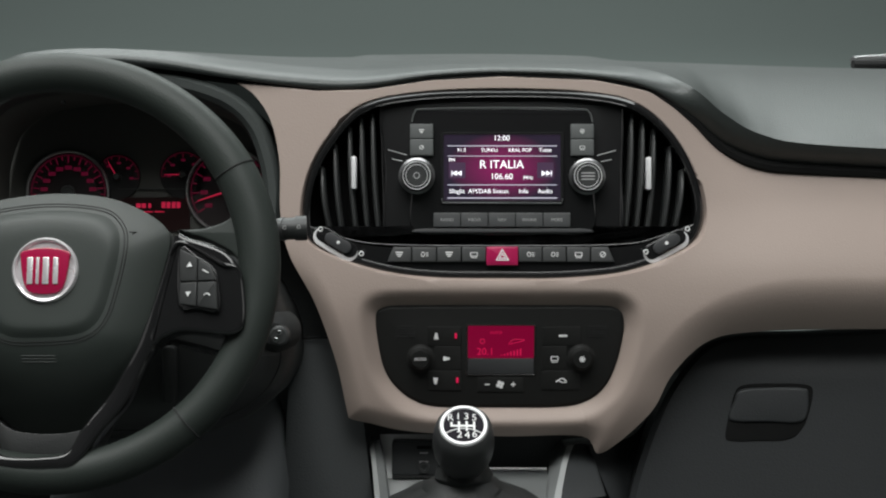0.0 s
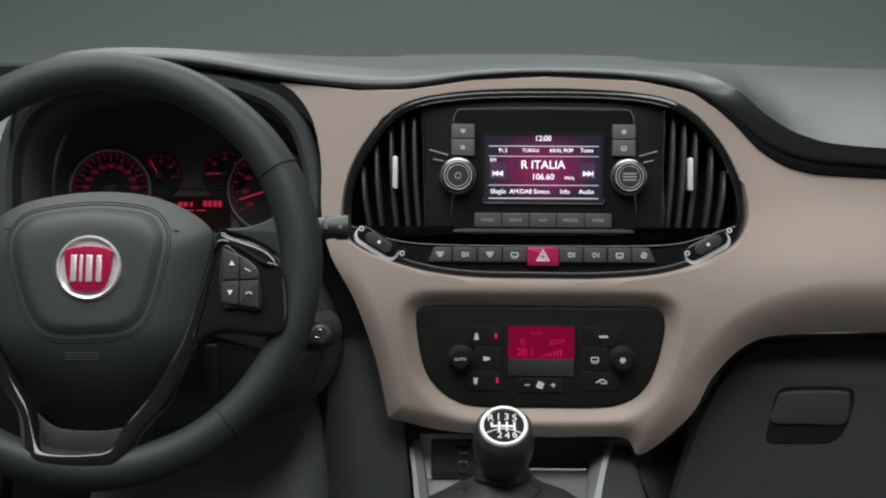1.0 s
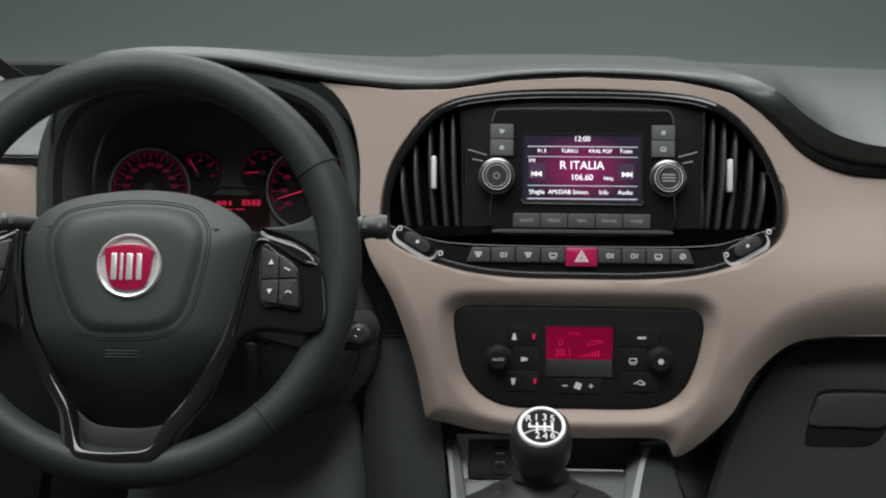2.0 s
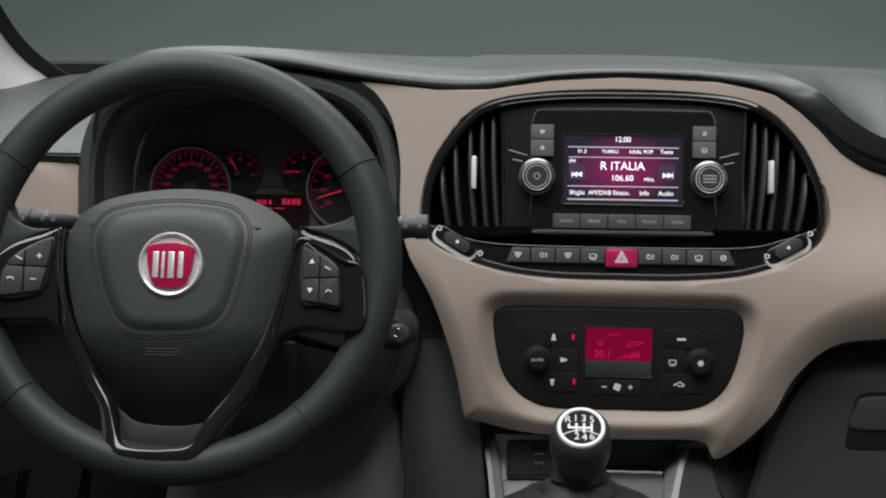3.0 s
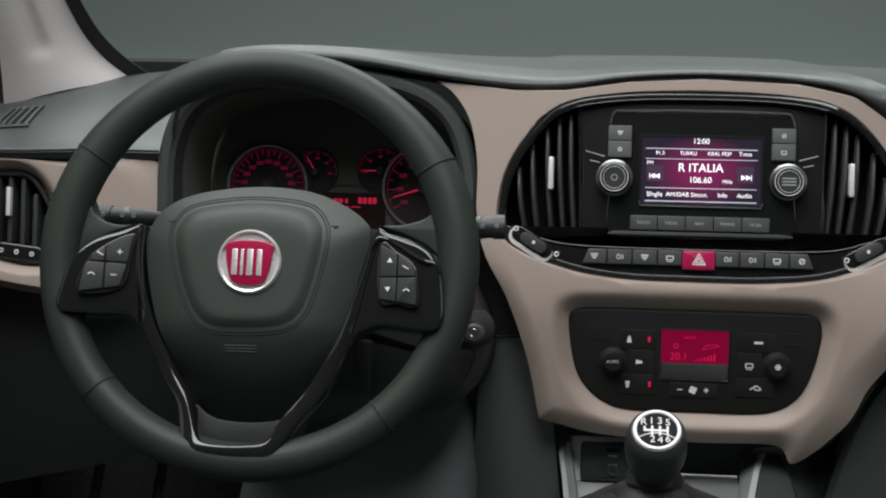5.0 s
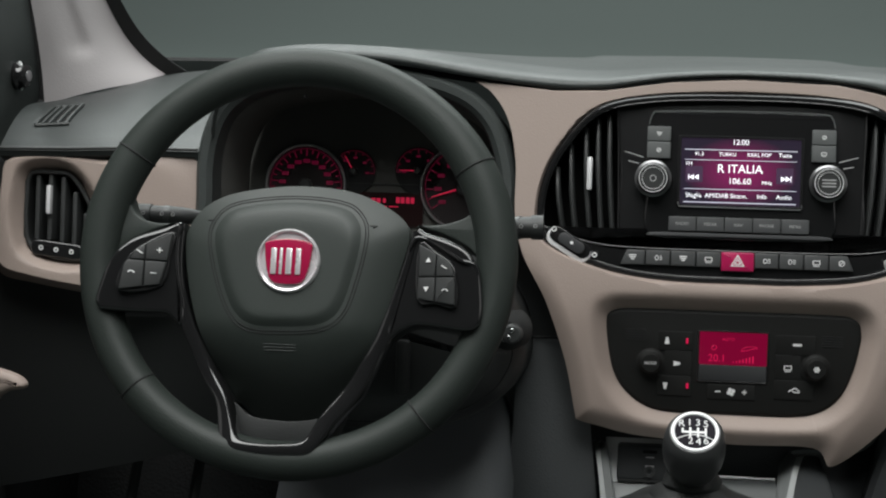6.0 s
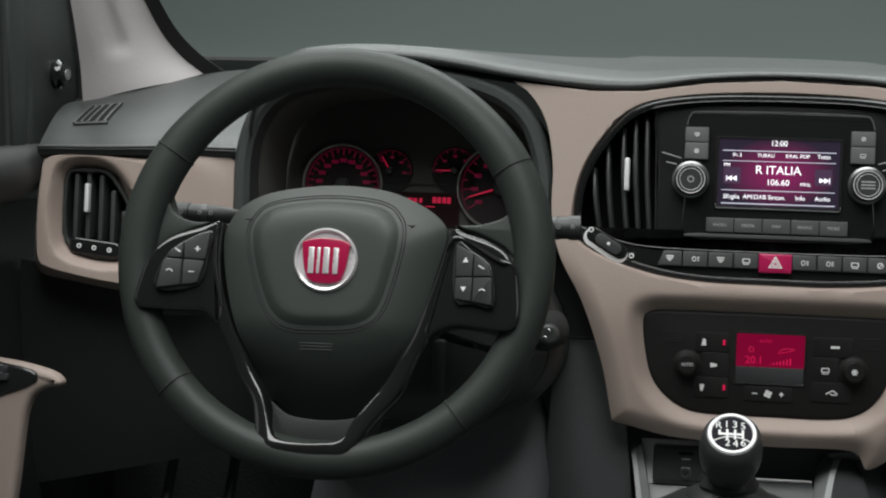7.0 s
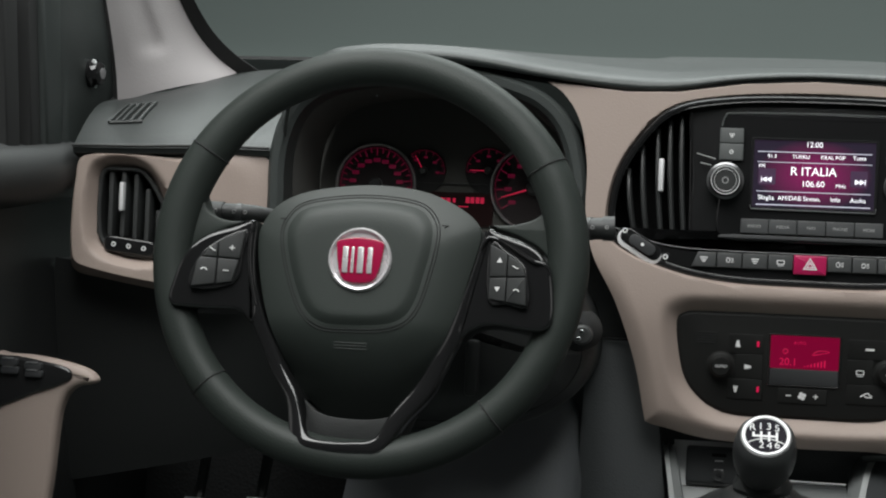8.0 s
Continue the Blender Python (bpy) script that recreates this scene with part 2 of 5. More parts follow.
# ---- dashboard ----
OVAL = spline([(0.0569, 0.1520), (0.1400, 0.1493), (0.1892, 0.1373), (0.2247, 0.1044), (0.2450, 0.0607), (0.2472, 0.0252), (0.2302, 0.0005), (0.1783, -0.0202), (0.1181, -0.0268), (0.0569, -0.0273), (-0.0131, -0.0262), (-0.0678, -0.0180), (-0.1198, 0.0016), (-0.1345, 0.0224), (-0.1307, 0.0662), (-0.1116, 0.1044), (-0.0787, 0.1373), (-0.0241, 0.1493)], 6)
OUTER = spline([(0.0569, 0.1766), (0.1455, 0.1733), (0.2001, 0.1635), (0.2412, 0.1340), (0.2712, 0.1044), (0.3068, 0.0859), (0.3642, 0.0793), (0.5446, 0.0694), (0.5468, 0.0552), (0.5474, 0.0279), (0.5474, 0.0005), (0.5474, -0.0213), (0.5474, -0.0432), (0.5468, -0.0623), (0.5446, -0.0766), (0.3915, -0.0777), (0.2986, -0.0804), (0.2548, -0.0897), (0.2220, -0.1209), (0.2001, -0.1608), (0.1542, -0.2001), (0.1345, -0.1832), (0.0569, -0.1832), (-0.0295, -0.1788), (-0.0733, -0.1701), (-0.0913, -0.1657), (-0.0946, -0.1580), (-0.1050, -0.1088), (-0.1252, -0.0514), (-0.1487, -0.0060), (-0.1575, 0.0334), (-0.1586, 0.0826), (-0.1673, 0.1236), (-0.1854, 0.1509), (-0.2127, 0.1712), (-0.1225, 0.1635), (-0.0678, 0.1635), (-0.0131, 0.1733)], 8)


CLIMATE = spline([(-0.0618, -0.0700), (-0.0580, -0.0618), (-0.0330, -0.0600), (0.0543, -0.0598), (0.1420, -0.0600), (0.1660, -0.0620), (0.1706, -0.0720), (0.1695, -0.0850), (0.1643, -0.1080), (0.1545, -0.1296), (0.1380, -0.1434), (0.1125, -0.1490), (0.0543, -0.1494), (-0.0040, -0.1490), (-0.0270, -0.1434), (-0.0435, -0.1310), (-0.0535, -0.1155), (-0.0592, -0.0930)], 6)


def soft(x):
    return 0.5 * (x + math.sqrt(x * x + 0.0002))


def gap_to(p, line, closed=True):
    """How far a place lies from a line of points; negative inside a closed one."""
    a = np.array([q[:2] for q in line])
    b = np.roll(a, -1, axis=0)
    if not closed:
        a, b = a[:-1], b[:-1]
    ab = b - a
    t = np.clip(((p - a) * ab).sum(1) / ((ab * ab).sum(1) + 1e-12), 0, 1)
    d = np.linalg.norm(p - a - ab * t[:, None], axis=1).min()
    if closed:
        cross = ((a[:, 1] > p[1]) != (b[:, 1] > p[1])) & (p[0] < a[:, 0] + (p[1] - a[:, 1]) * ab[:, 0] / (ab[:, 1] + 1e-15))
        if cross.sum() % 2:
            return -d
    return d


PAD_LINE = ((-0.1990, -0.1225, -0.0733, -0.0131, 0.0569, 0.1455, 0.2001, 0.2412, 0.2712), (0.1635, 0.1553, 0.1564, 0.1657, 0.1695, 0.1657, 0.1553, 0.1291, 0.1017))
LOWER_EDGE = [p for p in OUTER if p[1] < (-0.07 if p[0] > 0.0 else 0.02)]


def fascia_depth(u, v):
    """How far the beige panel stands out at a place of its face."""
    p = np.array([u, v])
    far = smooth01(0.15, 0.33, u)
    s = v + 0.030
    w = 0.012 + 0.012 * far - (0.06 + 0.24 * far) * soft(s) - 0.008 * far * smooth01(0.01, 0.08, s)
    w -= 0.16 * (1 - 0.7 * far) * soft(-s - 0.03)
    w -= 0.018 * (1 - smooth01(-0.002, 0.022, gap_to(p, CLIMATE)))
    w -= 0.022 * (1 - smooth01(-0.008, -0.001, gap_to(p, CLIMATE)))
    wide = 0.017 + 0.012 * smooth01(0.13, 0.2, u) + 0.022 * smooth01(0.2, 0.34, u)
    d = gap_to(p, LOWER_EDGE, False)
    # under the lip of the top pad the panel turns back
    w -= 0.07 * smooth01(-0.003, 0.006, v - np.interp(u, PAD_LINE[0], PAD_LINE[1])) * smooth01(-0.24, -0.19, u) * (1 - smooth01(0.22, 0.27, u))
    return w - (0.010 * smooth01(0.01, -0.07, v) + 0.018 * smooth01(0.2, 0.34, u)) * max(1 - d / wide, 0.0) ** 1.5


def fascia():
    n = len(OUTER)
    cu, cv = 0.0569, 0.0607
    # start both rings at the top and match them by the share of the way round, seen from the middle
    inner = []
    for p in OUTER:
        a = math.atan2(p[1] - cv, p[0] - cu)
        gaps = [math.remainder(math.atan2(q[1] - cv, q[0] - cu) - a, 2 * math.pi) for q in OVAL]
        i0 = max((g, i) for i, g in enumerate(gaps) if g <= 0)[1]
        i1 = min((g, i) for i, g in enumerate(gaps) if g > 0)[1]
        t = -gaps[i0] / (gaps[i1] - gaps[i0])
        inner.append(OVAL[i0][:2] * (1 - t) + OVAL[i1][:2] * t)
    for _ in range(2):
        inner = [(inner[i - 1] + 2 * inner[i] + inner[(i + 1) % n]) / 4 for i in range(n)]
    rows = []
    for k in range(49):
        s = k / 48
        row = []
        for i in range(n):
            p = np.array(inner[i][:2]) * (1 - s) + np.array(OUTER[i][:2]) * s
            edge = -0.012 * (1 - smooth01(0, 0.004, np.linalg.norm(p - inner[i][:2])))
            row.append((p[0], p[1], fascia_depth(p[0], p[1]) + edge))
        rows.append(row)
    bm = sheet(rows, 0, closed=True)
    bmesh.ops.recalc_face_normals(bm, faces=list(bm.faces))
    return bm


dashboard = thing("dashboard", (0, 0, -0.05), "two-tone dashboard with dark soft top and beige fascia", "dashboard")
part("fascia_panel", fascia(), BEIGE, dashboard, "matt beige moulded fascia")


def dash_top():
    """The dark top pad: a lip at the front, a soft roll and a top that runs forward to the windscreen."""
    lip = spline([(-0.4588, 0.0979), (-0.4517, 0.1373), (-0.4287, 0.1591), (-0.3850, 0.1744), (-0.3303, 0.1777), (-0.2647, 0.1723), (-0.1990, 0.1635), (-0.1225, 0.1553), (-0.0733, 0.1564), (-0.0131, 0.1657), (0.0569, 0.1695), (0.1455, 0.1657), (0.2001, 0.1553), (0.2412, 0.1291), (0.2712, 0.1017), (0.3068, 0.0859), (0.3642, 0.0798), (0.5556, 0.0705)], 8, closed=False)
    crest = spline([(-0.4588, 0.1181), (-0.4495, 0.1482), (-0.4233, 0.1810), (-0.3850, 0.1908), (-0.3303, 0.1930), (-0.2647, 0.1898), (-0.1990, 0.1821), (-0.1225, 0.1744), (-0.0733, 0.1723), (-0.0131, 0.1766), (0.0569, 0.1788), (0.1455, 0.1772), (0.2001, 0.1723), (0.2412, 0.1537), (0.2712, 0.1291), (0.3068, 0.1099), (0.3642, 0.1001), (0.5556, 0.0908)], 8, closed=False)
    lean = lambda u: (0.25 + 0.75 * smooth01(-0.30, -0.16, u)) * smooth01(-0.455, -0.42, u) * (1 - smooth01(0.19, 0.26, u))
    rows = [[(a[0], a[1] + 0.008, -0.05) for a in lip]]
    for s in (0.0, 0.06, 0.15, 0.3, 0.5, 0.7, 0.85, 1.0):
        bulge = math.sin(math.pi * min(s * 1.2, 1)) * 0.009
        row = [(a[0] + (b[0] - a[0]) * s, a[1] + (b[1] - a[1]) * s, bulge * (1 - 0.75 * smooth01(0.1, 0.24, a[0])) + 0.009 - (0.011 + 0.017 * smooth01(0.15, 0.3, a[0])) * (1 - s) ** 1.3 * smooth01(-0.27, -0.08, a[0])) for a, b in zip(lip, crest)]
        back = 0.05 * s ** 1.4
        rows.append([(u * (1 + back * lean(u) / 1.6), v * (1 + back * lean(u) / 1.6), w - back * lean(u)) for u, v, w in row])
    for k in range(1, 13):
        s = k / 12
        row = []
        for b in crest:
            right = smooth01(0.2, 0.33, b[0])
            back = 0.2258 - 0.014 * smooth01(0.0, 0.55, b[0])
            roll = math.sin(math.pi * s) * (0.004 + 0.008 * right)
            roll += 0.0035 * smooth01(-0.11, -0.08, b[0]) * (1 - smooth01(0.15, 0.19, b[0])) * smooth01(0.6, 0.72, s) * (1 - smooth01(0.9, 1.0, s))
            start = 0.05 * lean(b[0])
            v0 = b[1] * (1 + start / 1.6)
            row.append((b[0] * (1 + 0.05 * s), v0 + (back - v0) * (s ** (0.8 + 0.3 * (1 - right))) + roll, 0.009 - start - (0.355 - start) * s))
        rows.append(row)
    bm = sheet(rows, 0.0)
    bmesh.ops.recalc_face_normals(bm, faces=list(bm.faces))
    return bm


# black tube that stands in for the band of shade under the lip
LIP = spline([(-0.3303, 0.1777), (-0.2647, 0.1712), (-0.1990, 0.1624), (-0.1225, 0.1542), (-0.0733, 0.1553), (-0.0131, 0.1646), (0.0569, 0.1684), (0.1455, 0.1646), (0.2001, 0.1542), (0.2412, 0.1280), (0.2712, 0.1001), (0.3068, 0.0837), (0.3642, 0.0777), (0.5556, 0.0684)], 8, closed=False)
part("lip_seal", tube([(p[0], p[1] - 0.0018 * smooth01(-0.13, -0.08, p[0]) * (1 - smooth01(0.15, 0.22, p[0])), -0.004 - 0.012 * smooth01(0.12, 0.26, p[0])) for p in LIP], [0.0035 + 0.003 * smooth01(0.2, 0.32, p[0]) for p in LIP], 8), PITCH, dashboard, "black tube standing in for the shade under the pad")
part("top_pad", dash_top(), SOFT_TOP, dashboard, "dark grey soft-touch top pad", crease=85)

# the driver's wing beside the instruments, with its rolled front edge
WING_FRONT = spline([(-0.6818, 0.0837, 0.0), (-0.6109, 0.0849, 0.002), (-0.5456, 0.0870, 0.002), (-0.4752, 0.0871, 0.0)], 6, False)
WING_REAR = spline([(-0.7034, 0.1428, -0.16), (-0.6586, 0.1613, -0.22), (-0.6088, 0.1929, -0.32), (-0.5140, 0.2046, -0.33)], 6, False)


def wing_at(a, s, lift=0.0):
    """A place on the wing: a along it, s from its front edge to the screen."""
    k = a * (len(WING_FRONT) - 1)
    i = min(int(k), len(WING_FRONT) - 2)
    f = WING_FRONT[i] * (1 - k + i) + WING_FRONT[i + 1] * (k - i)
    r = WING_REAR[i] * (1 - k + i) + WING_REAR[i + 1] * (k - i)
    return tuple(f * (1 - s) + r * s + np.array([0, 0.014 * math.sin(math.pi * s) + lift, lift * 0.3]))


def wing():
    f = WING_FRONT
    rows = [[(p[0], p[1] - 0.012, p[2] - 0.012) for p in f], [(p[0], p[1] - 0.008, p[2] + 0.001) for p in f], [(p[0], p[1] - 0.003, p[2] + 0.003) for p in f]]
    for k in range(11):
        rows.append([wing_at(i / 18, k / 10) for i in range(19)])
    bm = sheet(rows)
    bmesh.ops.recalc_face_normals(bm, faces=list(bm.faces))
    return bm


wing_pad = part("side_pad", wing(), WING, dashboard, "dark grey pad beside the instruments")
# side demister: slanted dark sheet painting the recess's shade, with grey ribs across it
part("demister_recess", sheet([[wing_at(a + 0.12 * (s - 0.25), s, 0.0008) for a in np.linspace(0.165, 0.305, 8)] for s in np.linspace(0.24, 0.48, 6)], 0.001), PITCH, wing_pad, "black sheet standing in for the shade in the side demister")
for a0 in (0.165, 0.195, 0.225, 0.262, 0.300):
    part("demister_rib", tube([wing_at(a0 + 0.12 * (s - 0.25) + 0.07 * (s - 0.36), s, 0.0016) for s in np.linspace(0.235, 0.485, 6)], 0.0020, 6), WING, wing_pad)
for s in (0.235, 0.485):
    part("demister_rib", tube([wing_at(a + 0.12 * (s - 0.25), s, 0.0014) for a in np.linspace(0.16, 0.31, 8)], 0.0018, 6), WING, wing_pad)
part("front_edge", tube([(p[0], p[1] - 0.0005, p[2] + 0.0045) for p in WING_FRONT], 0.0018, 10), SLAT, wing_pad, "pale rolled front edge")

# beige panel round the driver's side vent, and behind the wheel
LEFT_VENT = spline([(-0.6527, 0.0588), (-0.6331, 0.0618), (-0.6122, 0.0603), (-0.5985, 0.0465), (-0.5837, 0.0215), (-0.5759, 0.0048), (-0.5790, -0.0180), (-0.5952, -0.0273), (-0.6262, -0.0258), (-0.6494, -0.0153), (-0.6556, 0.0016), (-0.6564, 0.0330)], 6)
SIDE = spline([(-0.6755, 0.0770), (-0.6226, 0.0799), (-0.5630, 0.0796), (-0.4984, 0.0840), (-0.4708, 0.0658), (-0.4653, 0.0208), (-0.4706, -0.0190), (-0.5043, -0.0488), (-0.5567, -0.0638), (-0.5955, -0.0599), (-0.6468, -0.0519), (-0.6810, -0.0443), (-0.6874, -0.0226), (-0.6878, 0.0120), (-0.6841, 0.0525)], 6)


def side_panel():
    cu, cv = -0.6246, 0.0173
    n = len(SIDE)
    rows = []
    inner = []
    for p in SIDE:
        a = math.atan2(p[1] - cv, p[0] - cu)
        inner.append(min(LEFT_VENT, key=lambda q: abs(math.remainder(math.atan2(q[1] - cv, q[0] - cu) - a, 2 * math.pi))))
    for _ in range(4):
        inner = [(inner[i - 1] + 2 * inner[i] + inner[(i + 1) % n]) / 4 for i in range(n)]
    for k in range(15):
        s = k / 14
        row = []
        for i in range(n):
            p = inner[i][:2] * (1 - s) + SIDE[i][:2] * s
            dist = np.linalg.norm(p - inner[i][:2])
            w = 0.004 - 0.02 * (1 - smooth01(0, 0.014, dist)) - 0.02 * smooth01(0.72, 1.0, s) * (1 if p[0] < cu + 0.06 else 0.3)
            row.append((p[0], p[1], w))
        rows.append(row)
    bm = sheet(rows, closed=True)
    bmesh.ops.recalc_face_normals(bm, faces=list(bm.faces))
    return bm


part("side_fascia_panel", side_panel(), BEIGE, dashboard, "matt beige panel round the side vent")

# dark lower dash: knee panel, side of the centre stack and the inner wall of the footwell
KNEE = [(-0.7126, -0.0325, -0.04), (-0.5160, -0.0500, -0.04), (-0.3174, -0.0066, -0.04), (-0.1340, 0.0062, -0.05), (-0.0897, -0.0897, -0.09)]
low = [(-0.7605, -0.2865, -0.12), (-0.5255, -0.2321, -0.10), (-0.3155, -0.1689, -0.07), (-0.1461, -0.2645, -0.10), (-0.0817, -0.2774, -0.11)]


def band(top, bottom, per=6, rows_n=8, bulge=0.01, back=0.05):
    a, b = spline(top, per, False), spline(bottom, per, False)
    rows = [[(p[0], p[1], p[2] - back) for p in a]]
    for k in range(rows_n + 1):
        s = k / rows_n
        rows.append([tuple(p * (1 - s) + q * s + np.array([0, 0, bulge * math.sin(math.pi * s)])) for p, q in zip(a, b)])
    rows.append([(p[0], p[1], p[2] - back) for p in b])
    bm = sheet(rows)
    bmesh.ops.recalc_face_normals(bm, faces=list(bm.faces))
    return bm


part("knee_panel", band(KNEE, low), DARK, dashboard, "charcoal plastic knee panel")
part("lower_side_panel", band([(-0.1534, -0.0880, -0.05), (-0.1263, -0.0880, -0.05), (-0.0902, -0.0885, -0.06)], [(-0.1611, -0.2604, -0.06), (-0.1263, -0.2588, -0.05), (-0.0699, -0.2588, -0.05)], bulge=0.004), KNEE_SKIN, dashboard, "charcoal panel beside the console")
part("panel_joint", tube([(-0.1500, -0.0893, -0.044), (-0.1186, -0.0886, -0.046), (-0.0960, -0.0884, -0.052)], 0.0011, 6), PITCH, dashboard, "dark joint between the lower panels")

# glove compartment
GLOVE = spline([(0.1827, -0.2588), (0.1940, -0.2137), (0.2092, -0.1714), (0.2290, -0.1320), (0.2571, -0.1009), (0.2910, -0.0885), (0.3756, -0.0852), (0.5617, -0.0829), (0.5729, -0.1461), (0.5729, -0.3152), (0.3756, -0.3209), (0.1782, -0.3152)], 6)
glove_compartment = thing("glove_compartment", (0.3474, -0.3152, -0.06), "charcoal plastic glove compartment lid with recessed latch", "glove box")


def glove_lid():
    n = len(GLOVE)
    c = np.array([0.3756, -0.2024])
    rows = []
    for s in (1.0, 0.99, 0.97, 0.94, 0.88, 0.8, 0.7, 0.6, 0.45, 0.3, 0.15, 0.02):
        row = []
        for p in GLOVE:
            q = c + (p[:2] - c) * s
            edge = -0.007 * (1 - smooth01(0.0, 0.03, 1 - s))
            bulge = 0.020 * smooth01(-0.075, -0.125, q[1]) - 0.01
            row.append((q[0], q[1], -0.050 + edge + bulge))
        rows.append(row)
    rows.insert(0, [(p[0], p[1], -0.13) for p in GLOVE])
    bm = sheet(rows, closed=True)
    bmesh.ops.contextual_create(bm, geom=[e for e in bm.edges if e.is_boundary and e.verts[0].co.z > -0.08])
    bmesh.ops.recalc_face_normals(bm, faces=list(bm.faces))
    return bm


lid = part("lid", glove_lid(), LOWER, glove_compartment)
LATCH = spline([(0.2790, -0.1854), (0.2834, -0.1619), (0.2890, -0.1412), (0.2991, -0.1344), (0.3255, -0.1333), (0.3563, -0.1339), (0.3658, -0.1395), (0.3630, -0.1591), (0.3551, -0.1787), (0.3406, -0.1893), (0.3115, -0.1905), (0.2862, -0.1905)], 5)
# flat black plate paints the shade below and round the latch flap
latch = part("latch_recess", plate(LATCH, -0.06, -0.0393, 0.0008), PITCH, lid, "black plate standing in for the shade of the latch recess")
part("latch_flap", plate(spline([(0.2834, -0.1697), (0.2879, -0.1507), (0.2946, -0.1395), (0.3255, -0.1372), (0.3551, -0.1378), (0.3613, -0.1440), (0.3563, -0.1703), (0.3199, -0.1714)], 5), -0.05, -0.0368, 0.0025), LOWER, lid, "charcoal latch flap")
single("stack_side_panel", band([(0.1452, -0.1980, -0.06), (0.1935, -0.1895, -0.085), (0.2214, -0.1505, -0.10)], [(0.1646, -0.2510, 0.0), (0.1850, -0.2604, -0.06), (0.2185, -0.2667, -0.10)], bulge=0.0), LOWER, "charcoal side panel of the centre stack", "trim panel")


# ---- centre stack ----
def text(name, body, u, v, w, height, mat, parent, align="CENTER", label=""):
    """Raised lettering in the built-in font."""
    cu = bpy.data.curves.new(name, "FONT")
    cu.body, cu.size, cu.align_x, cu.align_y, cu.extrude = body, height * 1.38, align, "CENTER", 0.0001
    tmp = bpy.data.objects.new(name, cu)
    scene.collection.objects.link(tmp)
    me = bpy.data.meshes.new_from_object(tmp.evaluated_get(bpy.context.evaluated_depsgraph_get()))
    bpy.data.objects.remove(tmp)
    bm = bmesh.new()
    bm.from_mesh(me)
    bmesh.ops.translate(bm, verts=list(bm.verts), vec=(u, v, w))
    return part(name, bm, mat, parent, label, smooth=False)


def box_part(name, u0, v0, u1, v1, w0, w1, mat, parent, r=0.001, bevel=0.0008, label=""):
    return part(name, plate(rounded(u0, v0, u1, v1, r, 3), w0, w1, bevel, steps=2), mat, parent, label)


def at_c(u, v, du, dv):
    return u - du, v - dv, u + du, v + dv


stack_panel = thing("centre_stack_panel", (0.0569, -0.0213, -0.02), "gloss black oval panel holding vents and switches", "trim panel")
# the backing's colour carries the deep shade behind the vanes
part("backing", plate(inset(OVAL, -0.003), -0.055, -0.042, 0.0), PITCH, stack_panel, "backing, near black for the shade behind the vanes")
part("surround", frame_ring([tuple(p[:2]) for p in inset(OVAL, -0.0015)], [tuple(p[:2]) for p in inset(OVAL, 0.0055)], -0.05, 0.004, bevel=0.0022), PIANO, stack_panel, "gloss black surround")
part("chin", plate(spline([(-0.1334, 0.0235), (-0.1006, 0.0126), (-0.0569, 0.0049), (-0.0022, 0.0038), (0.0569, 0.0038), (0.1181, 0.0038), (0.1701, 0.0049), (0.2111, 0.0137), (0.2450, 0.0252), (0.2428, 0.0115), (0.2247, -0.0016), (0.1755, -0.0191), (0.1181, -0.0252), (0.0569, -0.0257), (-0.0104, -0.0252), (-0.0651, -0.0170), (-0.1159, 0.0016), (-0.1307, 0.0142)], 5), -0.04, -0.001, 0.003), PIANO, stack_panel, "gloss black lower band")
part("centre_plate", plate(spline([(-0.0612, 0.1416), (-0.0241, 0.1460), (0.0569, 0.1476), (0.1345, 0.1460), (0.1717, 0.1405), (0.1728, 0.0771), (0.1706, 0.0071), (0.1181, 0.0055), (0.0569, 0.0055), (-0.0022, 0.0055), (-0.0547, 0.0071), (-0.0580, 0.0771)], 6), -0.04, -0.004, 0.003), GLOSS, stack_panel, "satin black centre plate")


part("chin_edge", tube([(p[0], p[1], 0.0) for p in spline([(-0.1310, 0.0222), (-0.1006, 0.0116), (-0.0569, 0.0045), (0.0569, 0.0032), (0.1701, 0.0045), (0.2111, 0.0130), (0.2425, 0.0240)], 6, False)], 0.0005, 8), PIANO, stack_panel, "rolled gloss edge")
part("surround_bead", tube([(p[0], p[1], 0.0035) for p in inset([q[:2] for q in OVAL], 0.0048)], 0.0005, 8, True), PIANO, stack_panel, "fine gloss bead")
for u0, u1 in ((-0.0612, -0.0575), (0.1727, 0.1704)):
    part("plate_bead", tube([(u0, 0.138, -0.003), ((u0 + u1) / 2, 0.077, -0.003), (u1, 0.010, -0.003)], 0.0006, 8), PIANO, stack_panel, "upright gloss bead")


